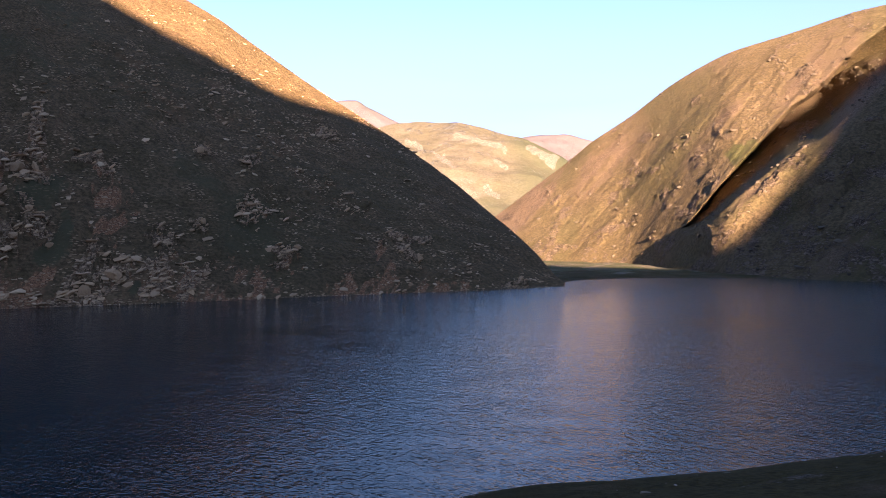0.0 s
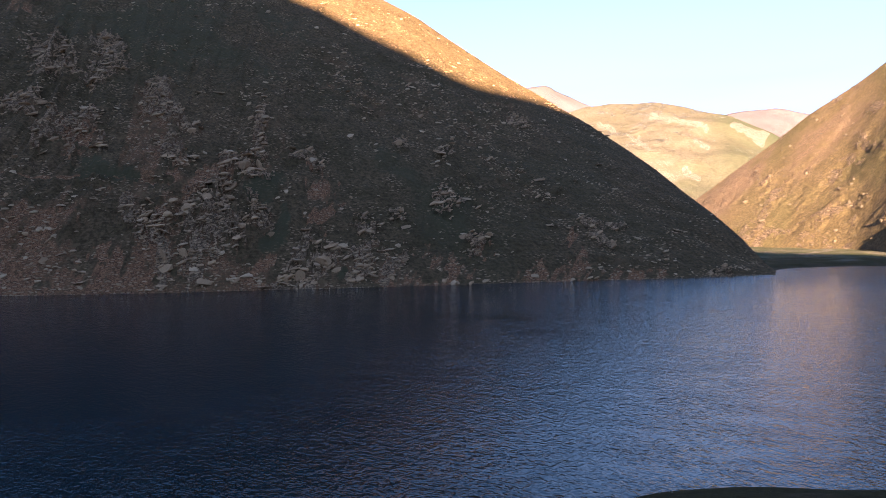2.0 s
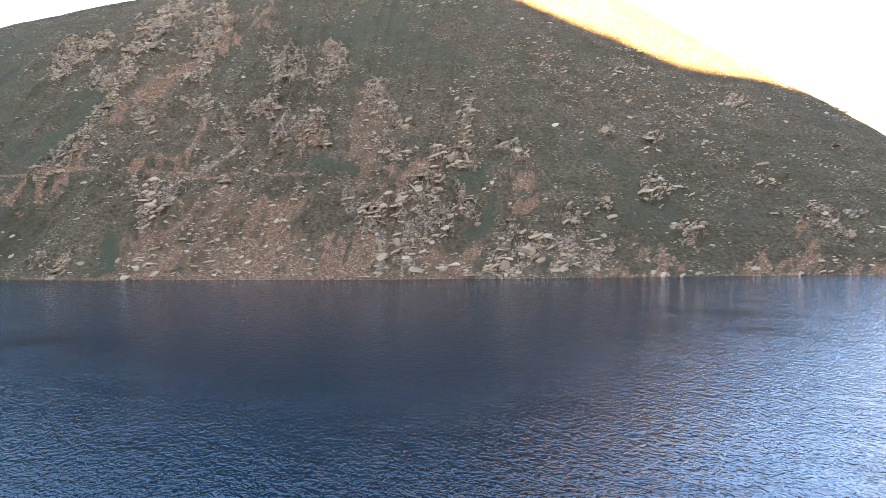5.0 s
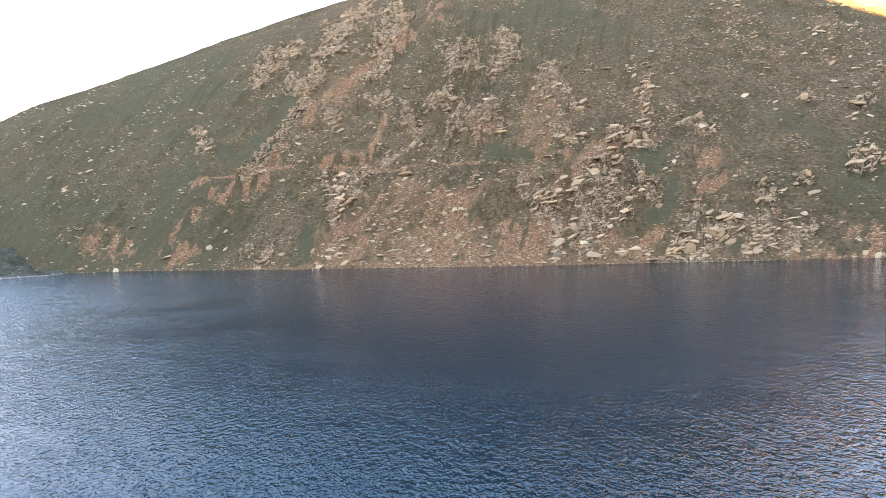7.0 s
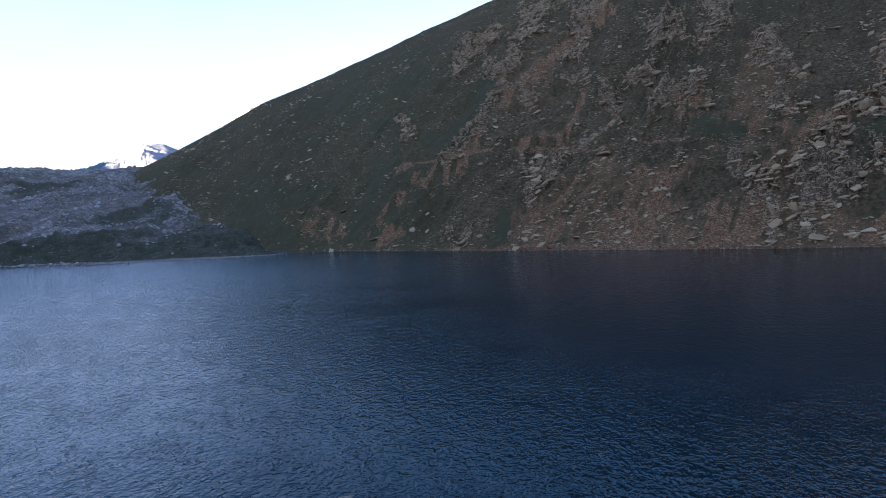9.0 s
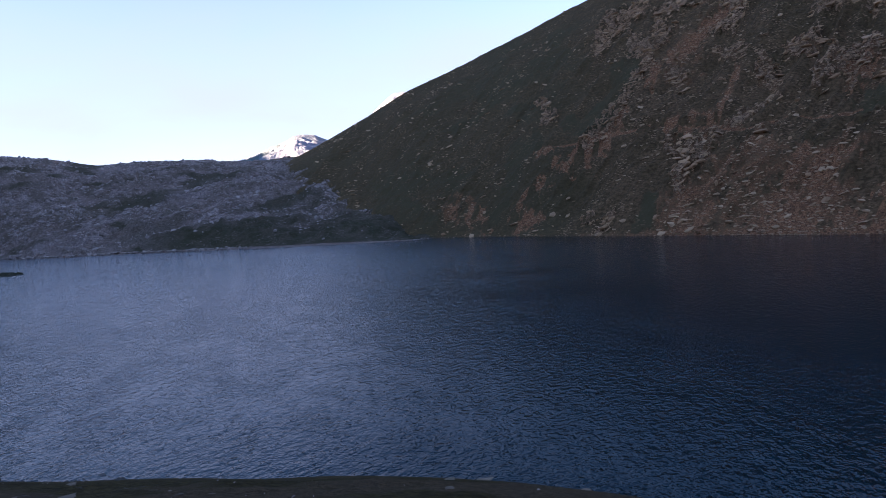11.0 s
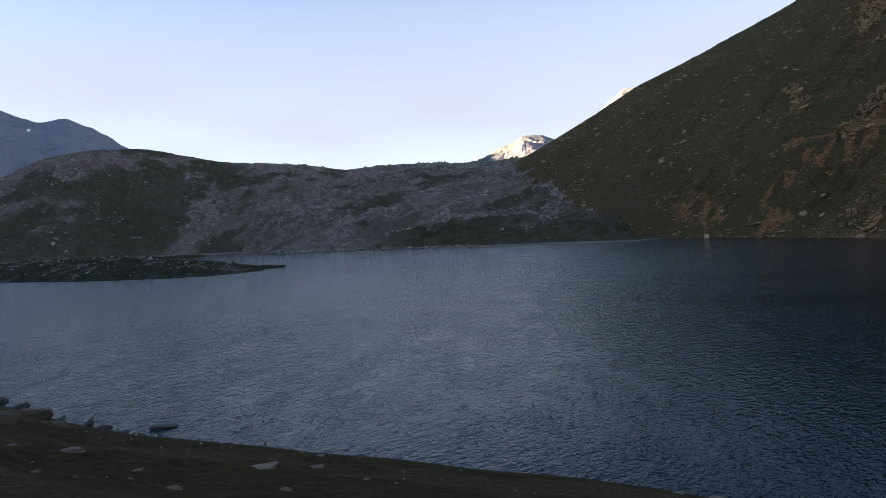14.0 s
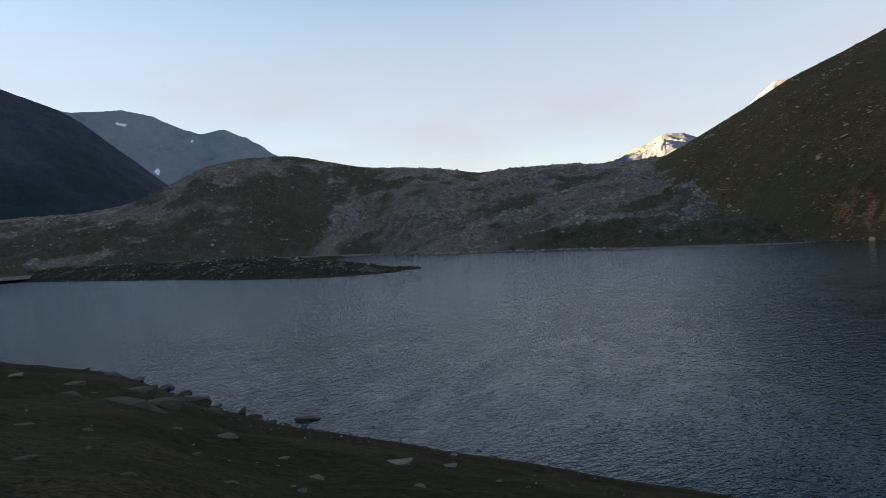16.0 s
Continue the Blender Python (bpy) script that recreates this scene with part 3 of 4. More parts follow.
def worley(p, q, seed):
    """Nearest and second distance to scattered points, and the nearest point's own random number."""
    i, j = np.floor(p), np.floor(q)
    first, second, own = np.full(p.shape, 9.0), np.full(p.shape, 9.0), np.zeros(p.shape)
    for a in (-1, 0, 1):
        for b in (-1, 0, 1):
            d = np.hypot(i + a + 0.1 + 0.8 * hash01(i + a, j + b, seed) - p, j + b + 0.1 + 0.8 * hash01(i + a, j + b, seed + 7) - q)
            near = d < first
            second = np.where(near, first, np.minimum(second, d))
            own = np.where(near, hash01(i + a, j + b, seed + 13), own)
            first = np.where(near, d, first)
    return first, second, own


def strokes(lines, az, el, ragged):
    """1 along strokes (azimuth, elevation and half width in degrees), with ragged borders."""
    out = np.zeros_like(az)
    for line in lines:
        for (a0, e0, w0), (a1, e1, w1) in zip(line[:-1], line[1:]):
            m = 2.2 * max(w0, w1)
            near = (az > min(a0, a1) - m) & (az < max(a0, a1) + m) & (el > min(e0, e1) - m) & (el < max(e0, e1) + m)
            p, q = az[near], el[near]
            t = np.clip(((p - a0) * (a1 - a0) + (q - e0) * (e1 - e0)) / ((a1 - a0) ** 2 + (e1 - e0) ** 2), 0, 1)
            d = np.hypot(p - a0 - t * (a1 - a0), q - e0 - t * (e1 - e0)) / (w0 + (w1 - w0) * t) + ragged[near]
            out[near] = np.maximum(out[near], step(1.2, 0.75, d))
    return out


def lake_slope_relief(x, y, az, el, u):
    ragged = 0.4 * fbm(az * 1.3, el * 1.3, 4, 15) + 0.4 * fbm(az * 3.5, el * 3.5, 3, 16)
    crag = strokes(CRAG_HIGH + CRAG_MIDDLE + CRAG_LOW + CRAG_SHORE + CRAG_RIGHT, az, el, ragged)
    rubble = strokes(RUBBLE + STONY, az, el, 1.3 * ragged)
    soil = strokes(SOIL_HIGH + SOIL_LOW + SOIL_RIGHT, az, el, 1.3 * ragged) * step(-0.7, 0.5, fbm(az * 2.2 + el, el * 0.9, 4, 19))
    lush, mild = strokes(LUSH, az, el, 0.8 * ragged), strokes(MILD, az, el, ragged)
    # broken slabs, longer along their strike, which climbs away from the moraine
    along0, across0 = az * 3.6 + 1.6 * fbm(az * 0.9, el * 0.9, 3, 17), el * 4.6 + 1.6 * fbm(az * 0.9, el * 0.9, 3, 18)
    p, q = -0.85 * along0 + 0.5 * across0, 0.5 * along0 + 0.85 * across0
    f1, f2, own = worley(p / 6.5, q / 3.0, 71)
    g1, g2, bit = worley(p / 2.4, q / 1.25, 72)
    joint, chink = step(0.02, 0.2, f2 - f1), step(0.03, 0.3, g2 - g1)
    blocks = 1.9 * own * joint + (0.35 + 0.65 * bit) * chink
    # ribs run down the slope, leaning
    along, across = az + (0.3 + 0.55 * step(36, 52, az)) * el, el - 0.2 * az
    ribs = ridged(along * 0.33, across * 0.06, 4, 31)
    left = step(18, 34, az)
    d = 2.4 * ribs * left + 1.2 * fbm(x / 30, y / 30, 4, 33) + 0.5 * fbm(x / 6, y / 6, 4, 34) + 0.3 * left * fbm(x / 2.2, y / 2.2, 2, 38)
    d = d + crag * (0.2 + 0.7 * blocks) + rubble * (1 - crag) * 0.75 * bit * chink - 0.5 * soil * (1 - crag)
    t = np.array(TRAIL)
    line = np.interp(az, t[:, 0], t[:, 1]) + 0.03 * fbm(az * 0.6, az * 0 + 3.3, 3, 39)
    walked = step(36, 37.5, az) * step(69, 63, az)
    path = step(0.14, 0.06, np.abs(el - line)) * walked
    d = d * (1 - 0.8 * step(0.4, 0.1, np.abs(el - line)) * walked)
    foot = step(0.02, 0.006, u)
    streaks = step(0.15, 0.75, fbm(along * 0.55, across * 0.1, 5, 41)) * left
    # the stony middle of the slope, its grassy flank towards the moraine and its smooth top
    bare = left * step(66, 54, az) * step(15, 8, el)
    rock = np.clip(crag * (0.42 + 0.4 * joint * chink) + 0.3 * rubble * chink * (bit > 0.35) + 0.3 * foot + 0.1 * streaks, 0, 1)
    earth = np.clip(0.75 * soil + 0.3 * streaks * bare + 0.3 * foot + 0.9 * path + 0.25 * crag + 0.28 * rubble + 0.2 * bare - 0.7 * lush - 0.3 * mild, 0, 1)
    patchy = step(-0.3, 0.6, fbm(x / 24, y / 24, 4, 42))
    # the flank's green is deepened past azimuth 56, putting its shade into the colour
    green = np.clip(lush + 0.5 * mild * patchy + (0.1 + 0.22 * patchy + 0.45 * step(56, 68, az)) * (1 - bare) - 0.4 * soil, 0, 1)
    scree = 1.5 * rubble + 1.2 * foot + 0.5 * soil + 0.6 * streaks + 0.35 * bare
    return d, (("rock", rock * (1 - path)), ("earth", earth), ("green", green), ("crag", crag * (0.4 + own)), ("scree", scree), ("lush", lush))


def sunlit_slope_relief(x, y, az, el, u):
    """Low ribs and gullies that run down to the valley, with rocky knobs."""
    # one deep gully, shaped to fit the eye's view, whose steep wall turns away from the sun, below it a sunlit rib
    warp = 0.2 * fbm(az * 0.35, el * 0 + 2.0, 3, 51)
    brink = np.interp(az, [-36, -32.4, -29.75, -26.5, -23.06, -21.07, -19.36], [17.3, 14.89, 12.9, 9.9, 6.42, 4.36, 2.2]) + warp
    crest = np.interp(az, [-36, -32.4, -29.75, -26.13, -23.06, -21.07, -19.36], [13.7, 11.06, 9.02, 6.47, 4.09, 2.42, 1.3]) + 1.5 * warp
    deep = np.interp(az, [-36, -34, -28, -21, -19], [290, 250, 200, 110, 0])
    inside = (brink - el) / (brink - crest)
    cut = deep * np.interp(inside, [-0.02, 0.04, 1.0, 1.4, 2.4], [0, 1, -0.15, -0.15, 0])
    diag = el * 0.85 + az
    d = 1.5 * ridged(diag * 0.3, (el - az) * 0.04, 3, 53) + 0.5 * ridged(diag * 1.1, (el - az) * 0.1, 3, 54) + 0.5 * fbm(x / 12, y / 12, 4, 55) + 0.3 * fbm(x / 3.5, y / 3.5, 3, 56)
    knobs = step(0.3, 0.75, fbm(diag * 0.9, (el - az) * 0.45, 4, 57)) * step(0.8, 0.3, u) + step(0.3, 0.08, u) * step(0.0, 0.6, fbm(x / 14, y / 14, 3, 58))
    knobs = np.clip(knobs + step(0.4, 0.85, fbm(az * 0.8, el * 0.8, 4, 60)), 0, 1)
    f1, f2, own = worley(diag * 2.2, (el - az) * 1.4, 63)
    d = d + knobs * (1.6 * own * step(0.02, 0.3, f2 - f1) + 0.9 * np.abs(fbm(x / 5, y / 5, 3, 59)))
    d = d * (1 - 0.7 * step(-0.1, 0.05, inside) * step(1.1, 0.95, inside) * step(-19, -21, az))
    rock = np.clip(0.5 * knobs + 0.1, 0, 1)
    earth = np.clip(0.2 + 0.5 * fbm(diag * 0.5, (el - az) * 0.1, 4, 61), 0, 1)
    green = step(0.2, 0.8, fbm(diag * 0.25, (el - az) * 0.1, 3, 62)) * 0.4
    green = np.maximum(green, strokes([[(-22.7, 7.1, 0.9), (-23.8, 7.4, 0.7)]], az, el, 0.4 * fbm(az, el, 3, 64)))
    return d, (("rock", rock), ("earth", earth), ("green", green)), cut


def moraine_relief(x, y, az, el, u):
    hollow = fbm(x / 42, y / 42, 4, 65)
    d = 3.2 * hollow + 1.5 * np.abs(fbm(x / 9, y / 9, 4, 66)) + 0.8 * fbm(x / 3.5, y / 3.5, 3, 67)
    shore_turf = step(0.3, 0.12, u + 0.1 * fbm(x / 20, y / 20, 3, 64)) * step(102, 94, az) + 0.8 * step(84, 79, az) * step(0.45, 0.2, u)
    turf = step(-0.1, 0.5, fbm(x / 26, y / 26, 4, 70) + (0.5 + 0.5 * step(0.85, 0.5, u)) * step(104, 116, az) - 0.4)
    shore_turf = np.clip(shore_turf + 0.85 * turf, 0, 1)
    beach = step(0.02, 0.008, u)
    rock = np.clip(0.4 + 0.3 * fbm(x / 18, y / 18, 4, 68) - 0.6 * shore_turf, 0, 1)
    earth = np.clip(0.15 + 0.4 * fbm(x / 30, y / 30, 4, 69), 0, 1) * (1 - shore_turf) + beach
    return d, (("rock", rock), ("earth", earth), ("green", shore_turf))


SNOW = [(127.4, 9.3, 0.5, 0.12), (123.6, 7.9, 0.35, 0.12), (122.6, 7.95, 0.2, 0.1), (125.2, 5.6, 0.4, 0.1)]


def snowy_relief(x, y, az, el, u):
    d = 34 * (0.6 * ridged(x / 260, y / 260, 5, 83) + 0.5 * fbm(x / 110, y / 110, 5, 85))
    snow = patches(SNOW, az, el, 0.4 * fbm(az * 3, el * 6, 3, 86))
    rock = 0.4 * step(0.0, 0.8, fbm(x / 120, y / 120, 4, 88))
    return d, (("rock", rock), ("earth", rock), ("green", 0 * rock), ("snow", snow))


TRACKS = [[(-1.1, 9.26, 0.14), (-3.0, 8.72, 0.18), (-5.1, 7.96, 0.18)],
    [(-7.1, 8.05, 0.23), (-8.2, 7.56, 0.32), (-9.0, 7.09, 0.36)],
    [(0.8, 7.83, 0.14), (-0.1, 7.14, 0.18), (-0.9, 6.45, 0.14)],
    [(-0.1, 7.80, 0.14), (0.0, 7.28, 0.14)],
    [(-3.6, 5.04, 0.18), (-4.5, 4.49, 0.18)],
    [(1.9, 8.32, 0.23), (3.0, 8.72, 0.18)],
    [(-4.3, 7.16, 0.14), (-5.3, 6.59, 0.14)]]


def far_slope_relief(x, y, az, el, u):
    d, attributes = plain_relief(170.0, 8.0, 43)(x, y, az, el, u)
    pale = strokes(TRACKS, az, el, 0.5 * fbm(az * 3, el * 3, 3, 44))
    return d, tuple((key, np.clip(value + 1.5 * pale, 0, 1.5) if key == "earth" else value * (1 - pale)) for key, value in attributes)


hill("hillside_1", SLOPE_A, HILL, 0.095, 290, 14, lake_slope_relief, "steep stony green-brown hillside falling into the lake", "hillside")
hill("mountain_1", SLOPE_B, BROWN, 0.12, 190, 12, sunlit_slope_relief, "dry brown mountain slope lit by the evening sun", "mountain")
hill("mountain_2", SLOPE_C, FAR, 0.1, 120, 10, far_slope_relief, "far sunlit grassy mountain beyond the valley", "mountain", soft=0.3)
hill("mountain_3", SLOPE_D, PEAK, 0.2, 50, 8, plain_relief(400.0, 30.0, 53), "hazy pinkish mountain far away", "mountain", soft=0.25, crest=0.4)
hill("moraine", MORAINE_TABLE, MORAINE, 0.12, 170, 12, moraine_relief, "grey boulder-strewn moraine across the lake", "moraine")
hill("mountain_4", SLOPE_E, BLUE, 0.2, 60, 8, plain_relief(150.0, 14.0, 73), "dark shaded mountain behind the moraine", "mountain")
hill("mountain_5", SLOPE_F, HAZY, 0.1, 90, 8, snowy_relief, "distant mountain, blue with haze, with snow patches", "mountain", soft=0.15, crest=0.35)
hill("mountain_6", SLOPE_G, PALE_PEAK, 0.05, 90, 8, plain_relief(190.0, 24.0, 93), "distant rocky peak, pale with haze, lit by the sun", "mountain", soft=0.1, crest=0.25)
SLOPE_M = [(-34, 372, -0.15, 560, -1.05), (-22.6, 369, -0.15, 600, -0.9), (-14.3, 345, -0.15, 660, -0.75), (-10.4, 316, -0.15, 700, -0.7), (-9.3, 292, -0.15, 720, -0.65), (-6, 268, -0.15, 740, -0.6), (-1, 240, -0.15, 760, -0.6)]


def meadow_relief(x, y, az, el, u):
    d = 0.35 * fbm(x / 16, y / 16, 4, 111) + 1.3 * np.exp(-((az + 14.6) / 0.9) ** 2 - ((u - 0.12) / 0.06) ** 2)
    stream = step(0.5, 0.1, np.abs(az + 11.5 + 1.6 * fbm(u * 5, u * 0 + 1.5, 3, 112)))
    beach = step(0.06, 0.015, u)
    return d - 0.3 * stream, (("rock", 0.2 * beach), ("earth", np.clip(0.2 + 0.8 * beach + 0.6 * stream + 0.4 * fbm(x / 20, y / 20, 3, 113), 0, 1)), ("green", np.clip(fbm(x / 30, y / 30, 3, 114), 0, 1)))


hill("meadow", SLOPE_M, MEADOW, 0.15, 80, 4, meadow_relief, "flat olive valley meadow at the head of the lake", "meadow")
hill("mountain_7", SLOPE_S, BLUE, 0.3, 50, 10, plain_relief(80.0, 6.0, 103), "mountain behind the viewer that shades the lake", "mountain", soft=0.3)
# out of view, added only to keep direct sun off the distant range
SLOPE_T = [(137, 3800, 40, 4300, 4), (140, 3800, 40, 4300, 12.5), (144, 3800, 40, 4300, 13.5), (150, 3800, 40, 4300, 13.5), (157, 3800, 40, 4300, 13), (162, 3800, 40, 4300, 8)]
hill("mountain_8", SLOPE_T, BLUE, 0.5, 30, 8, plain_relief(300.0, 8.0, 123), "unseen far mountain added to shade the distant range", "mountain")

NEAR_SHORE = [
    (-75, 3000), (-60, 400), (-45.8, 98.6), (-38.8, 68.8), (-32.4, 56.7), (-22.7, 47.9), (-14.4, 43.8), (-7.7, 41.8), (-1.2, 39.4), (5, 35), (12, 32), (25, 30.5), (50, 31),
    (58.7, 32.1), (64, 32.9), (70.4, 34), (77.4, 35.2), (91.3, 38.1), (99.8, 41.6), (103.9, 43.4), (113, 49.8), (117.5, 54.2), (121.7, 61.2), (125.7, 72.6), (129.4, 89.4), (132.3, 98),
    (136.4, 112), (142, 157), (150, 393), (155, 3000)]
FAR_SHORE = [
    (-75, 290), (-50, 300), (-40.8, 329.5), (-32.1, 359.4), (-22.6, 367.8), (-14.3, 343.6), (-10.4, 314.1), (-9.5, 291.7), (-4.1, 257.5), (5.1, 231.2),
    (15.4, 213.5), (30.9, 205.5), (44.3, 211.1), (58.7, 236.7), (67.9, 270), (77.2, 302.9), (87.1, 322.2), (96.1, 365.8), (104.7, 409.2), (110, 462),
    (111.7, 462.1), (114.2, 318.9), (120.4, 319.4), (128.6, 388.1), (135.7, 524.8), (148.8, 548.9)]


def ground_height(az, r):
    near, far = curve([(a, math.log(v)) for a, v in NEAR_SHORE], az, 1, 0.8), curve(FAR_SHORE, az, 1, 0.5)
    near = np.exp(near)
    s = r / near
    bank = np.where(s < 1, (EYE - 1.65) * (1 - s), -0.35 * (r - near))
    bed = np.maximum(bank, -8.0)
    shore = np.clip((r - far) * 0.12, -8.0, 1.2) + step(60, 1500, r - far) * 8
    return np.maximum(bed, shore)


def build_ground():
    az = np.concatenate([np.arange(-36, 140, 0.6), np.arange(140, 324, 3.0)])
    r = np.concatenate([np.arange(0.0, 130, 0.8), np.geomspace(130, 700, 160)[0:], np.geomspace(720, 4900, 40)])
    a, rr = np.meshgrid(np.where(az > 180, az - 360, az), r, indexing="ij")
    x, y = polar(a, rr)
    z = ground_height(a, rr)
    rough = step(1.5, 12, rr) * np.where(rr < 140, 0.28, 0.5)
    shore = np.exp(curve([(b, math.log(v)) for b, v in NEAR_SHORE], az, 1, 0.8))[:, None]
    rough = rough * (0.15 + 0.85 * step(0, 8, np.abs(rr - shore)))
    z = z + rough * (fbm(x / 6, y / 6, 5, 201) * 0.6 + 0.35 * fbm(x / 1.7, y / 1.7, 3, 207) * (rr < 140))
    rock = 0.3 * step(0.2, 0.9, fbm(x / 7, y / 7, 4, 211))
    earth = 0.7 * step(0.0, 0.8, fbm(x / 9, y / 9, 4, 213)) + 0.5 * step(1.2, 0.2, z)
    GRIDS["ground"] = (az, x, y, z, {"rock": rock}, np.degrees(np.arctan2(z - EYE, rr)))
    mesh = grid_mesh("ground", x, y, z, (("rock", rock), ("earth", earth), ("green", np.zeros_like(rock))), wrap=True)
    mesh.materials.append(BANK)
    return tagged(new("ground", mesh), "dark grassy bank with stones and the flat valley floor", "ground", kind="structure")


build_ground()

SPIT = [
    (105.4, 253.2, 258.9), (106.2, 248.4, 266.6), (108.1, 237, 289.7), (112, 235, 318.7), (115.3, 246, 347.7), (120.7, 274.0, 405.9),
    (125.0, 318, 438), (128.9, 362, 482), (132.6, 421, 541), (135.8, 488, 608), (143.8, 546, 666)]


def build_headland():
    az = np.arange(105.4, 143, 0.12)
    r0, r1 = curve(SPIT, az, 1, 0.4)[:, None], curve(SPIT, az, 2, 0.4)[:, None]
    u = np.linspace(0, 1, 70)[None]
    r = r0 + (r1 - r0) * u
    a = np.broadcast_to(az[:, None], r.shape)
    x, y = polar(a, r)
    top = 6.0 * step(105.2, 119, a)
    z = -1.0 + (top + 1.6) * np.sin(np.pi * np.clip(u, 0, 1)) ** 0.7 + step(0.02, 0.2, u) * step(1, 0.8, u) * 0.7 * fbm(x / 8, y / 8, 5, 301)
    rock = 0.55 * step(0.0, 0.7, fbm(x / 9, y / 9, 4, 311))
    GRIDS["headland"] = (az, x, y, z, {"rock": rock}, np.degrees(np.arctan2(z - EYE, r)))
    mesh = grid_mesh("headland", x, y, z, (("rock", rock), ("earth", rock * 0.4), ("green", 0.5 + 0 * rock)))
    mesh.materials.append(HEADLAND)
    return tagged(new("headland", mesh), "low stony grass-topped headland reaching into the lake", "headland", kind="structure")


build_headland()


LANES = [(68, -7.6, 13, 0.7), (6, -7.9, 6, 0.45), (72, -6.0, 12, 0.3), (-20, -5.6, 9, 0.3), (20, -6.6, 14, 0.3)]


def build_water():
    """The lake, with patches of wind, and lanes that ripple less so that they look darker."""
    az = np.arange(-62, 152, 0.8)
    r = np.geomspace(18, 700, 170)
    a, rr = np.meshgrid(az, r, indexing="ij")
    x, y = polar(a, rr)
    el = -np.degrees(np.arctan2(EYE, rr))
    ragged = 0.5 * fbm(a * 0.35, el * 2.5, 4, 401)
    wind = 0.78 + 0.08 * fbm(x / 70, y / 26, 4, 405) + 0.04 * fbm(x / 16, y / 7, 3, 407) - 0.18 * patches(LANES, a, el, 1.4 * ragged)
    chop = 0.06 - 0.02 * step(50, 200, rr)
    wind = wind * (0.9 + 0.35 * step(45, 220, rr))
    # calmer in the lee of the steep slope
    wind = wind * (1 - 0.1 * step(8, 26, a) * step(90, 68, a))
    # reflection strength set by azimuth, weakest square to the sun, standing in for polarised skylight
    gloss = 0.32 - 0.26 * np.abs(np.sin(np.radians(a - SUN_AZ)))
    # raised over open water, cut before the steep slope, to set the reflected brightness
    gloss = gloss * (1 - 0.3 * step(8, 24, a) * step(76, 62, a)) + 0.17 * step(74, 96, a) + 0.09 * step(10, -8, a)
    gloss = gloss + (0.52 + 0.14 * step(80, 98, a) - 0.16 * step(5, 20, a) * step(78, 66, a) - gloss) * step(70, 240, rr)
    # far normals tilted towards the eye's side, so far water mirrors higher sky
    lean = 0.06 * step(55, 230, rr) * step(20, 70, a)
    # longer ripples grow with distance from the eye, so far water shows texture
    far_ripple = 0.3 + 3.6 * step(60, 250, rr)
    mesh = grid_mesh("water", x, y, np.zeros_like(x), (("wind", np.clip(wind, 0.2, 3)), ("chop", chop), ("far_ripple", far_ripple), ("gloss", gloss), ("lean", lean)))
    mesh.materials.append(WATER)
    return tagged(new("water", mesh), "dark blue rippled lake water", "water", kind="structure")


build_water()


# ---- stones ----
def stone_shape(seed, divisions, planes=11, flat=0.7):
    """Corners and triangles of an angular stone, about 2 across, cut by planes."""
    rng = np.random.RandomState(seed)
    bm = bmesh.new()
    bmesh.ops.create_icosphere(bm, subdivisions=divisions, radius=1.0)
    v = np.array([p.co[:] for p in bm.verts])
    f = np.array([[q.index for q in p.verts] for p in bm.faces])
    bm.free()
    n = rng.normal(size=(planes, 3))
    n /= np.linalg.norm(n, axis=1)[:, None]
    n[:6] = np.concatenate([np.eye(3), -np.eye(3)]) + 0.22 * rng.normal(size=(6, 3))
    n /= np.linalg.norm(n, axis=1)[:, None]
    reach = np.concatenate([rng.uniform(0.55, 0.8, 6), rng.uniform(0.7, 1.0, planes - 6)])
    c = v @ n.T
    radius = np.min(np.where(c > 0.05, reach / np.maximum(c, 0.05), 9), axis=1)
    v = v * np.minimum(radius, 1.25)[:, None]
    v += 0.03 * rng.normal(size=v.shape)
    return v * (1.0, rng.uniform(0.65, 0.95), flat * rng.uniform(0.75, 1.1)), f


def stone_material(name, low, high, lichen):
    s = Net(name)
    g, fine = s.noise(0.9, 4, 0.6), s.noise(7.0, 6, 0.7)
    info = s.n.new("ShaderNodeObjectInfo")
    island = s.n.new("ShaderNodeNewGeometry")
    pick = s.math("FRACT", s.math("ADD", info.outputs["Random"], island.outputs["Random Per Island"]))
    base = s.mix(s.math("ADD", s.math("MULTIPLY", pick, 0.6), s.math("MULTIPLY", g, 0.4)), low, high)
    base = s.mix(s.ramp(fine, 0.5, 0.75, 0.0, 0.6), base, tuple(c * 0.45 for c in low))
    base = s.mix(s.ramp(s.noise(2.5, 4, 0.6), 0.6, 0.72, 0.0, 0.5), base, lichen)
    return s.done(base, 0.9, s.bump(fine, 0.06), 0.2)


PALE = stone_material("pale_granite", (0.33, 0.185, 0.09), (0.68, 0.415, 0.222), (0.28, 0.18, 0.08))
CRAG = stone_material("broken_beige_rock", (0.27, 0.142, 0.066), (0.62, 0.352, 0.172), (0.3, 0.19, 0.1))
GREY = stone_material("grey_rubble", (0.16, 0.12, 0.099), (0.64, 0.5, 0.42), (0.26, 0.2, 0.15))
SAND = stone_material("warm_brown_rock", (0.07, 0.048, 0.03), (0.14, 0.1, 0.067), (0.1, 0.072, 0.04))
TURF_STONE = stone_material("weathered_bank_stone", (0.13, 0.097, 0.066), (0.3, 0.228, 0.16), (0.12, 0.09, 0.05))
LEDGE = stone_material("brown_ledge_rock", (0.09, 0.066, 0.045), (0.17, 0.128, 0.09), (0.08, 0.064, 0.03))
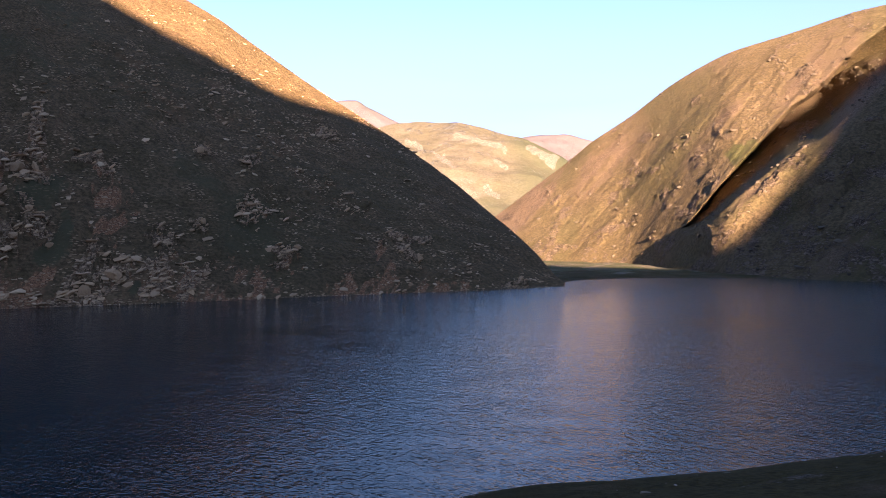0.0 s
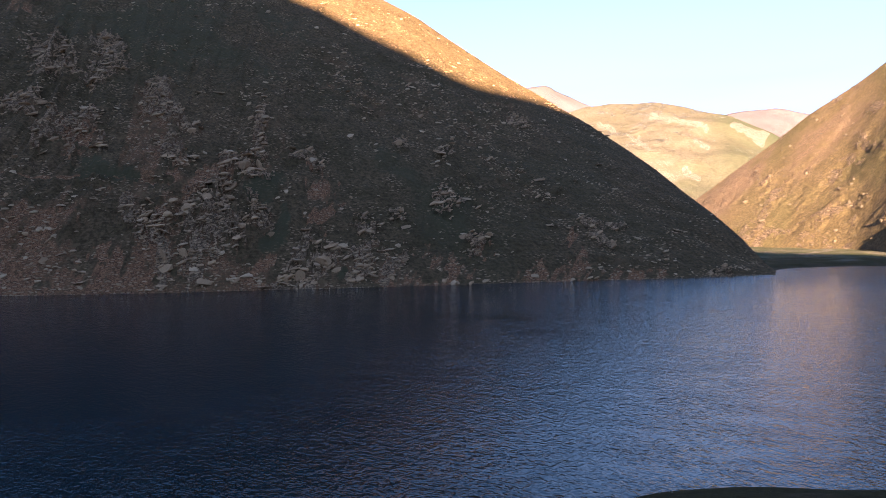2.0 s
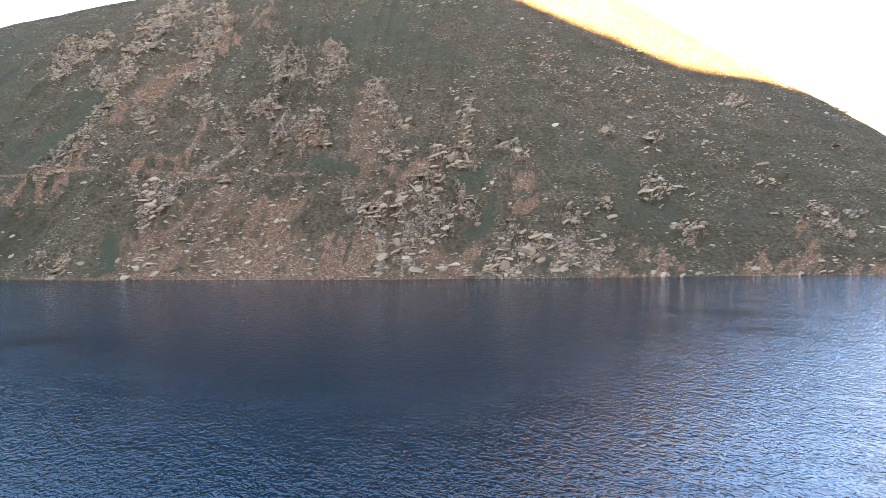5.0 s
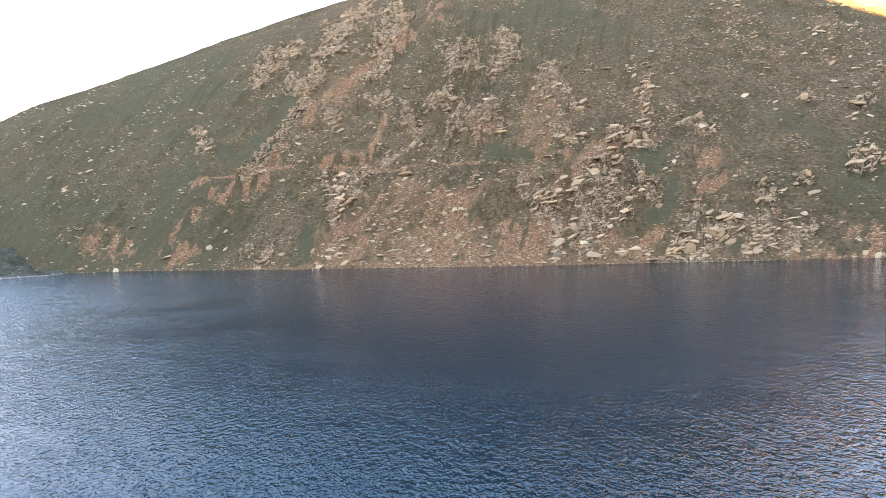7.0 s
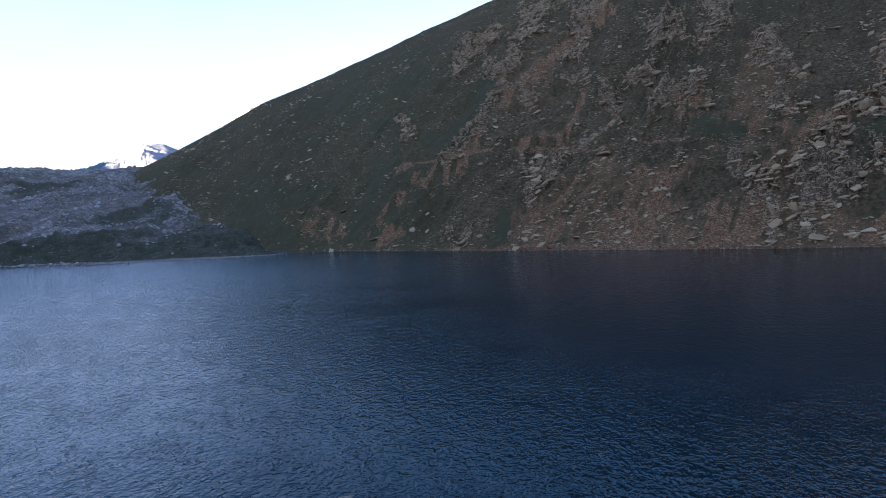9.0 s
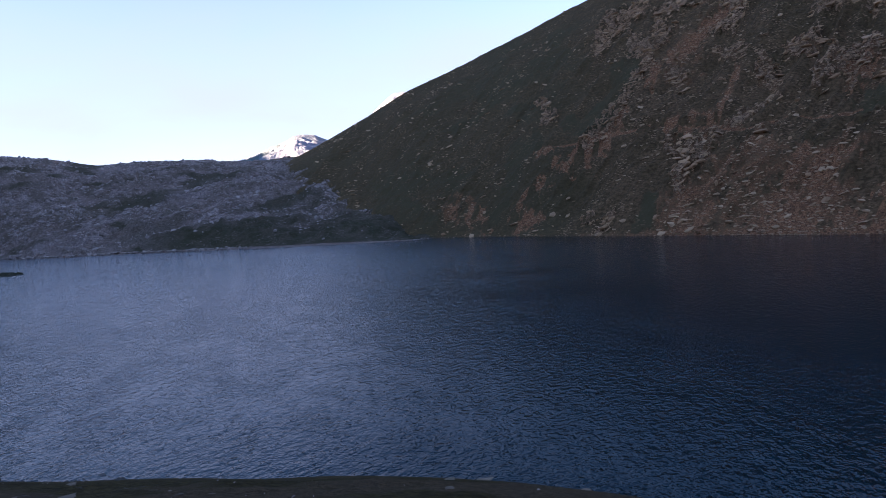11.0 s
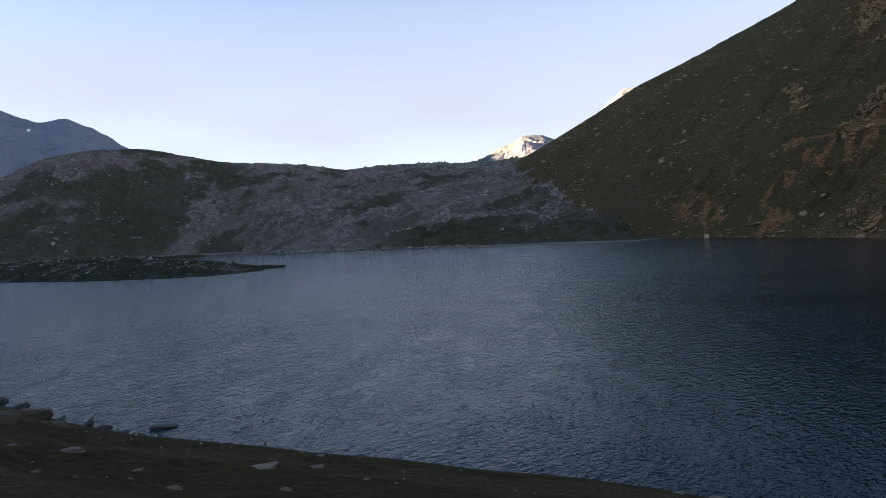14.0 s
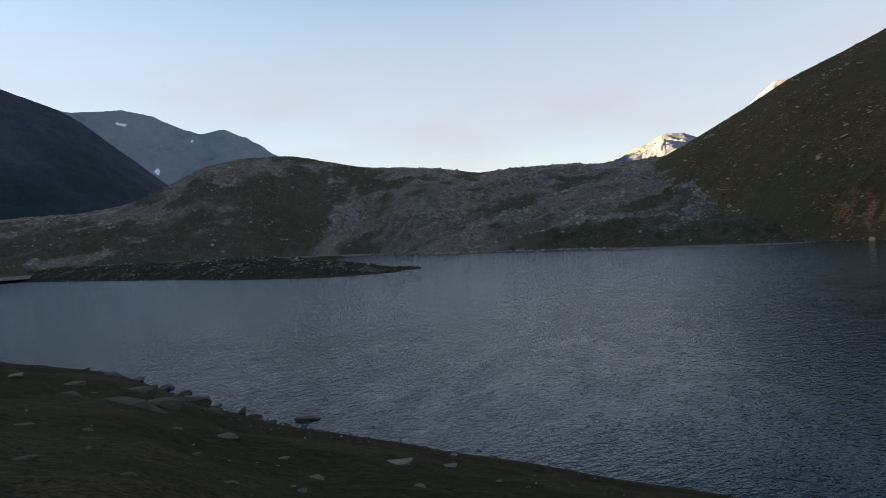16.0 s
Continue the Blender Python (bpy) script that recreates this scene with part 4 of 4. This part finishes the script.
DARK = stone_material("dark_shore_rock", (0.06, 0.055, 0.05), (0.16, 0.14, 0.12), (0.12, 0.1, 0.06))
SHAPES = [stone_shape(900 + k, 2, 9, 0.85) for k in range(6)]
SMALL = [stone_shape(950 + k, 1, 7) for k in range(6)]
MESHES = {}


def stone_mesh(k, mat):
    if (k, mat.name) not in MESHES:
        mesh = bpy.data.meshes.new("stone")
        set_mesh(mesh, SHAPES[k][0], SHAPES[k][1], smooth=False)
        mesh.materials.append(mat)
        MESHES[k, mat.name] = mesh
    return MESHES[k, mat.name]


def place(name, k, mat, at, size, turn, label, category, group=""):
    ob = new(name, stone_mesh(k, mat))
    ob.matrix_world = Matrix.LocRotScale(at, Euler(turn), size)
    return tagged(ob, label, category, group)


def surface(name, az, el):
    """The place where the sheet of that name is seen at an azimuth and elevation, and its distance."""
    g = GRIDS[name]
    col = int(np.argmin(np.abs(g[0] - az)))
    e = g[5][col]
    first = np.nonzero(e[1:] >= el)[0]
    row = (first[0] + 1) if len(first) else int(np.argmax(e))
    x, y, z = g[1][col, row], g[2][col, row], g[3][col, row]
    return Vector((x, y, z)), math.hypot(x, y)


def scatter(name, count, weight, rng, limits):
    """Places on a sheet, as thick as weight says; limits: azimuths."""
    az, x, y, z, at, el = GRIDS[name]
    r = np.hypot(x, y)
    area = r * np.gradient(r, axis=1)
    w = np.clip(weight, 0, None) * np.clip(area, 0, None) * ((az > limits[0]) & (az < limits[1]))[:, None]
    w = (w / w.sum()).ravel()
    pick = rng.choice(w.size, count, p=w)
    p = np.stack([x.ravel()[pick], y.ravel()[pick], z.ravel()[pick]], 1)
    p[:, :2] += rng.uniform(-0.4, 0.4, (count, 2))
    return p


def joined(name, places, sizes, mat, rng, label, category, flat=1.0, shapes=None, tilt=0.35, dip=None):
    """Many small stones as one mesh."""
    verts, faces, offset = [], [], 0
    for k, (v, f) in enumerate(shapes or SMALL):
        p, s = places[k::6], sizes[k::6]
        n = len(p)
        q = v[None] * rng.uniform(0.7, 1.3, (n, 1, 3)) * s[:, None, None] * (1, 1, flat)
        turns = ((0, rng.normal(0, tilt, n)), (1, rng.normal(0, tilt, n)), (2, rng.uniform(0, 6.283, n)))
        if dip is not None:     # slabs that lie along the slope, all dipping one way
            q = q * (1.3, 0.95, 0.7)
            turns = ((0, rng.normal(0.3, 0.25, n)), (1, rng.normal(dip, 0.25, n)), (2, np.arctan2(-p[:, 0], p[:, 1]) + rng.normal(0, 0.35, n)))
        for axis, angle in turns:
            i, j = [(1, 2), (2, 0), (0, 1)][axis]
            c, d = np.cos(angle)[:, None], np.sin(angle)[:, None]
            q[..., i], q[..., j] = q[..., i] * c - q[..., j] * d, q[..., i] * d + q[..., j] * c
        verts.append((q + p[:, None]).reshape(-1, 3))
        faces.append((f[None] + (np.arange(n) * len(v))[:, None, None]).reshape(-1, 3) + offset)
        offset += n * len(v)
    mesh = bpy.data.meshes.new(name)
    set_mesh(mesh, np.concatenate(verts), np.concatenate(faces), smooth=False)
    mesh.materials.append(mat)
    return tagged(new(name, mesh), label, category, kind="stuff")


rng = np.random.RandomState(5)


def sizes(n, low, high, power=2.2):
    return low * (1 - rng.uniform(0, 1, n) * (1 - (low / high) ** power)) ** (-1 / power)


BOULDERS = [
    (47, 5.8, 0.5, 0.3), (46.4, 0.37, 0.5, 0.3), (38.5, 2.82, 0.6, 0.3), (47.6, 3, 0.3, 0.3), (52.7, 0.02, 0.5, 0.4), (52.1, 7.86, 0.4, 0.4), (19, 2.1, 0.6, 0.5), (19.2, 7.51, 0.6, 0.5),
    (16, 6.67, 0.6, 0.2), (11.8, 0.08, 0.6, 0.3), (30.3, 5.49, 0.7, 0.9), (31.7, 0.9, 1, 0.7), (30.7, 2.74, 0.7, 0.7), (29.4, 0.19, 0.6, 0.4), (23.1, 3.16, 0.3, 0.4),
    (37.1, 1.6, 0.8, 0.5), (37.4, -1.58, 0.6, 1.2), (36, -1.37, 0.6, 1), (35.2, 8.15, 0.6, 0.6), (31.4, 5.57, 1, 0.6), (30.9, 9.31, 0.6, 0.4), (25.3, -2.05, 1.4, 0.8), (27.2, -3.26, 0.9, 1)]
for i, (a, e, w, h) in enumerate(BOULDERS):
    at, dist = surface("hillside_1", a, e)
    w, h = dist * radians(w), dist * radians(h)
    place("boulder", i % 6, CRAG, at, (w * 0.6, w * 0.5, h * 0.8), (0.2 * rng.normal(), 0.2 * rng.normal(), rng.uniform(0, 6.28)), "pale granite boulder on the steep grassy slope", "boulder", "boulders on the lake slope")

SLOPE_GRID = GRIDS["hillside_1"]
x, y = SLOPE_GRID[1], SLOPE_GRID[2]
above = (SLOPE_GRID[3] > 0.3) * (SLOPE_GRID[5] < 21)
tuft = np.clip(0.05 + fbm(x / 16, y / 16, 3, 71) + 0.7 * fbm(x / 5, y / 5, 3, 74), 0, None)
clump = (0.1 + 1.3 * tuft ** 1.5 + 0.7 * np.clip(SLOPE_GRID[4]["crag"], 0, 1) + 0.8 * SLOPE_GRID[4]["scree"]) * above * (1 - 0.9 * SLOPE_GRID[4]["lush"]) * (0.35 + 0.65 * step(16, 11, SLOPE_GRID[5])) * (1 - 0.5 * step(58, 66, SLOPE_GRID[0])[:, None])
for i, p in enumerate(scatter("hillside_1", 100, clump, rng, (-9, 80))):
    w = float(sizes(1, 0.6, 1.4)[0])
    place("boulder", i % 6, CRAG, p, (w, w * 0.8, w * 0.95), (0.3 * rng.normal(), 0.3 * rng.normal(), rng.uniform(0, 6.28)), "pale granite boulder half sunk in turf on the slope", "boulder", "boulders on the lake slope")
n = 21000
joined("slope_stones", scatter("hillside_1", n, clump, rng, (-9.2, 84)), sizes(n, 0.32, 1.7, 1.9), PALE, rng, "loose pale stones scattered over the hillside", "stones", 0.75, None, 0.3, -0.1)
n = 15000
joined("crag_rocks", scatter("hillside_1", n, (SLOPE_GRID[4]["crag"] + 0.12 * np.clip(SLOPE_GRID[4]["scree"] - 0.6, 0, 1)) * above, rng, (-9, 84)), sizes(n, 0.42, 2.1, 1.9), CRAG, rng, "broken pinkish-beige blocks of the rock outcrops", "rocks", 0.9, None, 0.5, -0.35)

g = GRIDS["moraine"]
rubble = np.clip(0.15 + g[4]["rock"] + 0.4 * fbm(g[1] / 12, g[2] / 12, 3, 73), 0, None) * (g[3] > 0.2) * (1 - 0.85 * g[4]["green"])
for i, p in enumerate(scatter("moraine", 80, rubble, rng, (76, 137))):
    w = float(sizes(1, 1.1, 2.2)[0])
    place("boulder", i % 6, GREY, p, (w, w * 0.85, w * 0.7), (0.3 * rng.normal(), 0.3 * rng.normal(), rng.uniform(0, 6.28)), "grey angular boulder on the moraine", "boulder", "boulders on the moraine")
n = 14500
joined("moraine_stones", scatter("moraine", n, rubble, rng, (73, 138)), sizes(n, 0.5, 1.9), GREY, rng, "grey angular rubble covering the moraine", "rubble")

# a pale belt of stones along the far water's edge
def water_edge(name, count, low, high, spread):
    """Places along the line where a sheet rises from the lake."""
    az, x, y, z = GRIDS[name][:4]
    cols = np.nonzero((az > low) & (az < high))[0]
    pick = rng.choice(cols, count)
    row = np.argmax(z[pick] > 0.05, axis=1)
    at = np.stack([x[pick, row], y[pick, row], np.clip(z[pick, row], 0, 0.4)], 1)
    grow = 1 + np.abs(rng.normal(0, spread, count)) / np.hypot(at[:, 0], at[:, 1])
    at[:, :2] *= grow[:, None]
    at[:, :2] += rng.uniform(-0.5, 0.5, (count, 2))
    return at


n = 2600
joined("far_shore_stones", water_edge("hillside_1", n, -9, 75.5, 0.9), sizes(n, 0.16, 0.6), PALE, rng, "pale stones along the foot of the hillside at the water", "stones", 0.6)
n = 2600
joined("moraine_shore_rocks", water_edge("moraine", n, 90, 112, 16.0) + (0, 0, 0.5), sizes(n, 0.45, 1.6), GREY, rng, "pale tumbled rocks along the foot of the moraine", "rocks")
n = 700
joined("moraine_beach_stones", water_edge("moraine", n, 73, 106, 0.8), sizes(n, 0.2, 0.6), GREY, rng, "pale stones along the moraine's water edge", "stones", 0.6)

n = 800
joined("headland_edge_rocks", water_edge("headland", n, 105.4, 138, 0.7), sizes(n, 0.25, 0.8), DARK, rng, "dark rocks along the rim of the headland", "rocks", 0.8)

g = GRIDS["headland"]
w = (0.3 + g[4]["rock"]) * (g[3] > -0.4)
for i, p in enumerate(scatter("headland", 36, w, rng, (105.4, 137))):
    s = float(sizes(1, 0.7, 1.6)[0])
    place("boulder", i % 6, GREY, p, (s, s * 0.85, s * 0.7), (0.3 * rng.normal(), 0.3 * rng.normal(), rng.uniform(0, 6.28)), "grey boulder on the low headland", "boulder", "boulders on the headland")
n = 2600
joined("headland_stones", scatter("headland", n, w, rng, (105.4, 138)), sizes(n, 0.2, 0.9), GREY, rng, "grey stones strewn over the headland", "stones")

g = GRIDS["mountain_1"]
w = np.clip(0.05 + g[4]["rock"], 0, None) * (g[5] < 14)
n = 3500
joined("mountain_rocks", scatter("mountain_1", n, w, rng, (-36, -4)), sizes(n, 0.5, 2.8), SAND, rng, "warm brown rocks on the sunlit mountain", "rocks")

BANK_STONES = [(108.8, -18.44, 2.09, 0.36), (104.7, -18.94, 1.09, 0.18), (115.3, -18.82, 0.82, 0.36), (121.7, -14.91, 1.18, 0.41), (132.0, -9.42, 1.00, 0.41), (106.7, -20.55, 0.64, 0.32), (104.1, -18.21, 0.55, 0.18), (116.3, -19.68, 0.64, 0.23), (129.1, -17.08, 0.82, 0.18), (125.5, -13.65, 0.64, 0.14), (135.7, -13.96, 1.36, 0.27), (135.7, -11.57, 1.14, 0.18), (124.4, -15.80, 0.73, 0.18), (117.6, -17.05, 0.64, 0.14), (121.7, -18.46, 0.82, 0.14), (131.2, -12.76, 0.55, 0.14)]
SMALL_BANK_STONES = [(97.8, -21.03, 0.27, 0.14), (97.3, -20.01, 0.23, 0.14), (100.3, -20.32, 0.41, 0.18), (135.8, -8.35, 0.68, 0.27), (130.8, -10.18, 0.36, 0.14), (131.7, -14.01, 0.27, 0.14), (96.4, -20.53, 0.55, 0.09), (94.4, -20.85, 0.45, 0.09),
    (83.8, -20.94, 1.4, 0.2), (75.3, -22.03, 0.6, 0.2), (74.9, -22.76, 0.5, 0.2), (63.7, -22.87, 0.6, 0.2), (-16.1, -18.58, 0.6, 0.2), (-22.1, -16.55, 0.4, 0.12), (71.9, -22.06, 1.1, 0.25)]
LEDGES = [(129.9, -10.94, 3.18, 0.32), (132.5, -10.11, 1.18, 0.18), (124.9, -11.57, 1.91, 0.36), (123.2, -12.49, 1.27, 0.27), (128.2, -10.40, 2.09, 0.23), (126.7, -11.59, 1.82, 0.27)]
EDGE_ROCKS = [(131.2, -8.49, 0.82, 0.18), (129.4, -9.10, 0.91, 0.23), (127.9, -9.65, 0.82, 0.27), (126.3, -10.60, 0.91, 0.32), (124.9, -11.28, 1.09, 0.32), (123.7, -11.92, 0.64, 0.27), (122.3, -12.63, 0.82, 0.27), (120.8, -13.18, 0.82, 0.27), (119.6, -13.60, 0.91, 0.27), (118.3, -14.12, 0.59, 0.23), (117.2, -14.55, 0.55, 0.18), (116.1, -14.69, 0.41, 0.18)]


def bank_place(a, e):
    """Where the near bank is met, walking outwards along an azimuth."""
    g = GRIDS["ground"]
    col = int(np.argmin(np.abs(g[0] - a))) if a >= -36 else 0
    down = g[5][col]
    dry = int(np.nonzero(g[3][col] < 0.05)[0][0])
    row = min(1 + int(np.nonzero(down[1:] >= e)[0][0]), dry)
    return Vector((g[1][col, row], g[2][col, row], g[3][col, row]))


for i, (a, e, w, h) in enumerate(BANK_STONES + SMALL_BANK_STONES):
    at = bank_place(a, e)
    dist = math.hypot(at.x, at.y)
    w, h = dist * radians(w), dist * radians(h)
    place("stone", i % 6, TURF_STONE, at, (w * 0.95, max(h * 2.6, w * 0.55), max(h * 0.9, 0.07)), (0, 0, radians(a)), "flat pale stone lying in the bank's turf", "stone", "stones on the bank")
for i, (a, e, w, h) in enumerate(LEDGES):
    at = bank_place(a, e)
    dist = math.hypot(at.x, at.y)
    w, h = dist * radians(w), dist * radians(h)
    place("rock_ledge", (i + 2) % 6, LEDGE, at - Vector((0, 0, 0.42)), (w * 1.3, h * 4.5, 0.85), (0.08, 0.05, radians(a) + 0.06), "flat brown rock ledge breaking through the bank's turf", "rock", "rock ledges on the bank")
for i, (a, e, w, h) in enumerate(EDGE_ROCKS):
    at = bank_place(a, e)
    dist = math.hypot(at.x, at.y)
    w, h = dist * radians(w), dist * radians(h)
    place("shore_rock", i % 6, DARK, (at.x, at.y, max(at.z, 0.02)), (w * 0.95, w * 0.6, max(0.25, h * 1.3)), (0.25 * rng.normal(), 0.25 * rng.normal(), radians(a) + rng.normal()), "dark wet rock at the water's edge", "rock", "rocks along the near shore")
at = polar(115.3, 14 / math.tan(radians(14.35)))
place("shore_rock", 2, DARK, (at[0], at[1], 0.05), (1.35, 0.6, 0.32), (0, 0.05, radians(112)), "dark flat rock rising from the lake near the bank", "rock", "rocks along the near shore")

g = GRIDS["ground"]
rr = np.hypot(g[1], g[2])
near = (rr > 6) & (rr < 118) & (g[3] > 0.1)
n = 260
joined("bank_pebbles", scatter("ground", n, near * (0.08 + np.clip(fbm(g[1] / 5, g[2] / 5, 3, 75), 0, 1)), rng, (-36, 139)), sizes(n, 0.04, 0.2), GREY, rng, "small pale stones scattered over the turf", "pebbles", 0.6)

# small stones along the water's edge, in loose groups
n = 1100
a = rng.uniform(96, 133, n)
keep = value_noise(a * 0.9, a * 0 + 4.4, 77) + 0.5 * rng.normal(size=n) > 0.25
a = a[keep]
n = len(a)
r = np.exp(curve([(b, math.log(v)) for b, v in NEAR_SHORE], a, 1, 0.8)) + rng.normal(-0.3, 0.5, n)
x, y = polar(a, r)
joined("shore_stones", np.stack([x, y, np.maximum(ground_height(a, r), 0.0) - 0.03], 1), sizes(n, 0.07, 0.32, 1.8), DARK, rng, "small dark stones along the water's edge", "stones", 0.5)
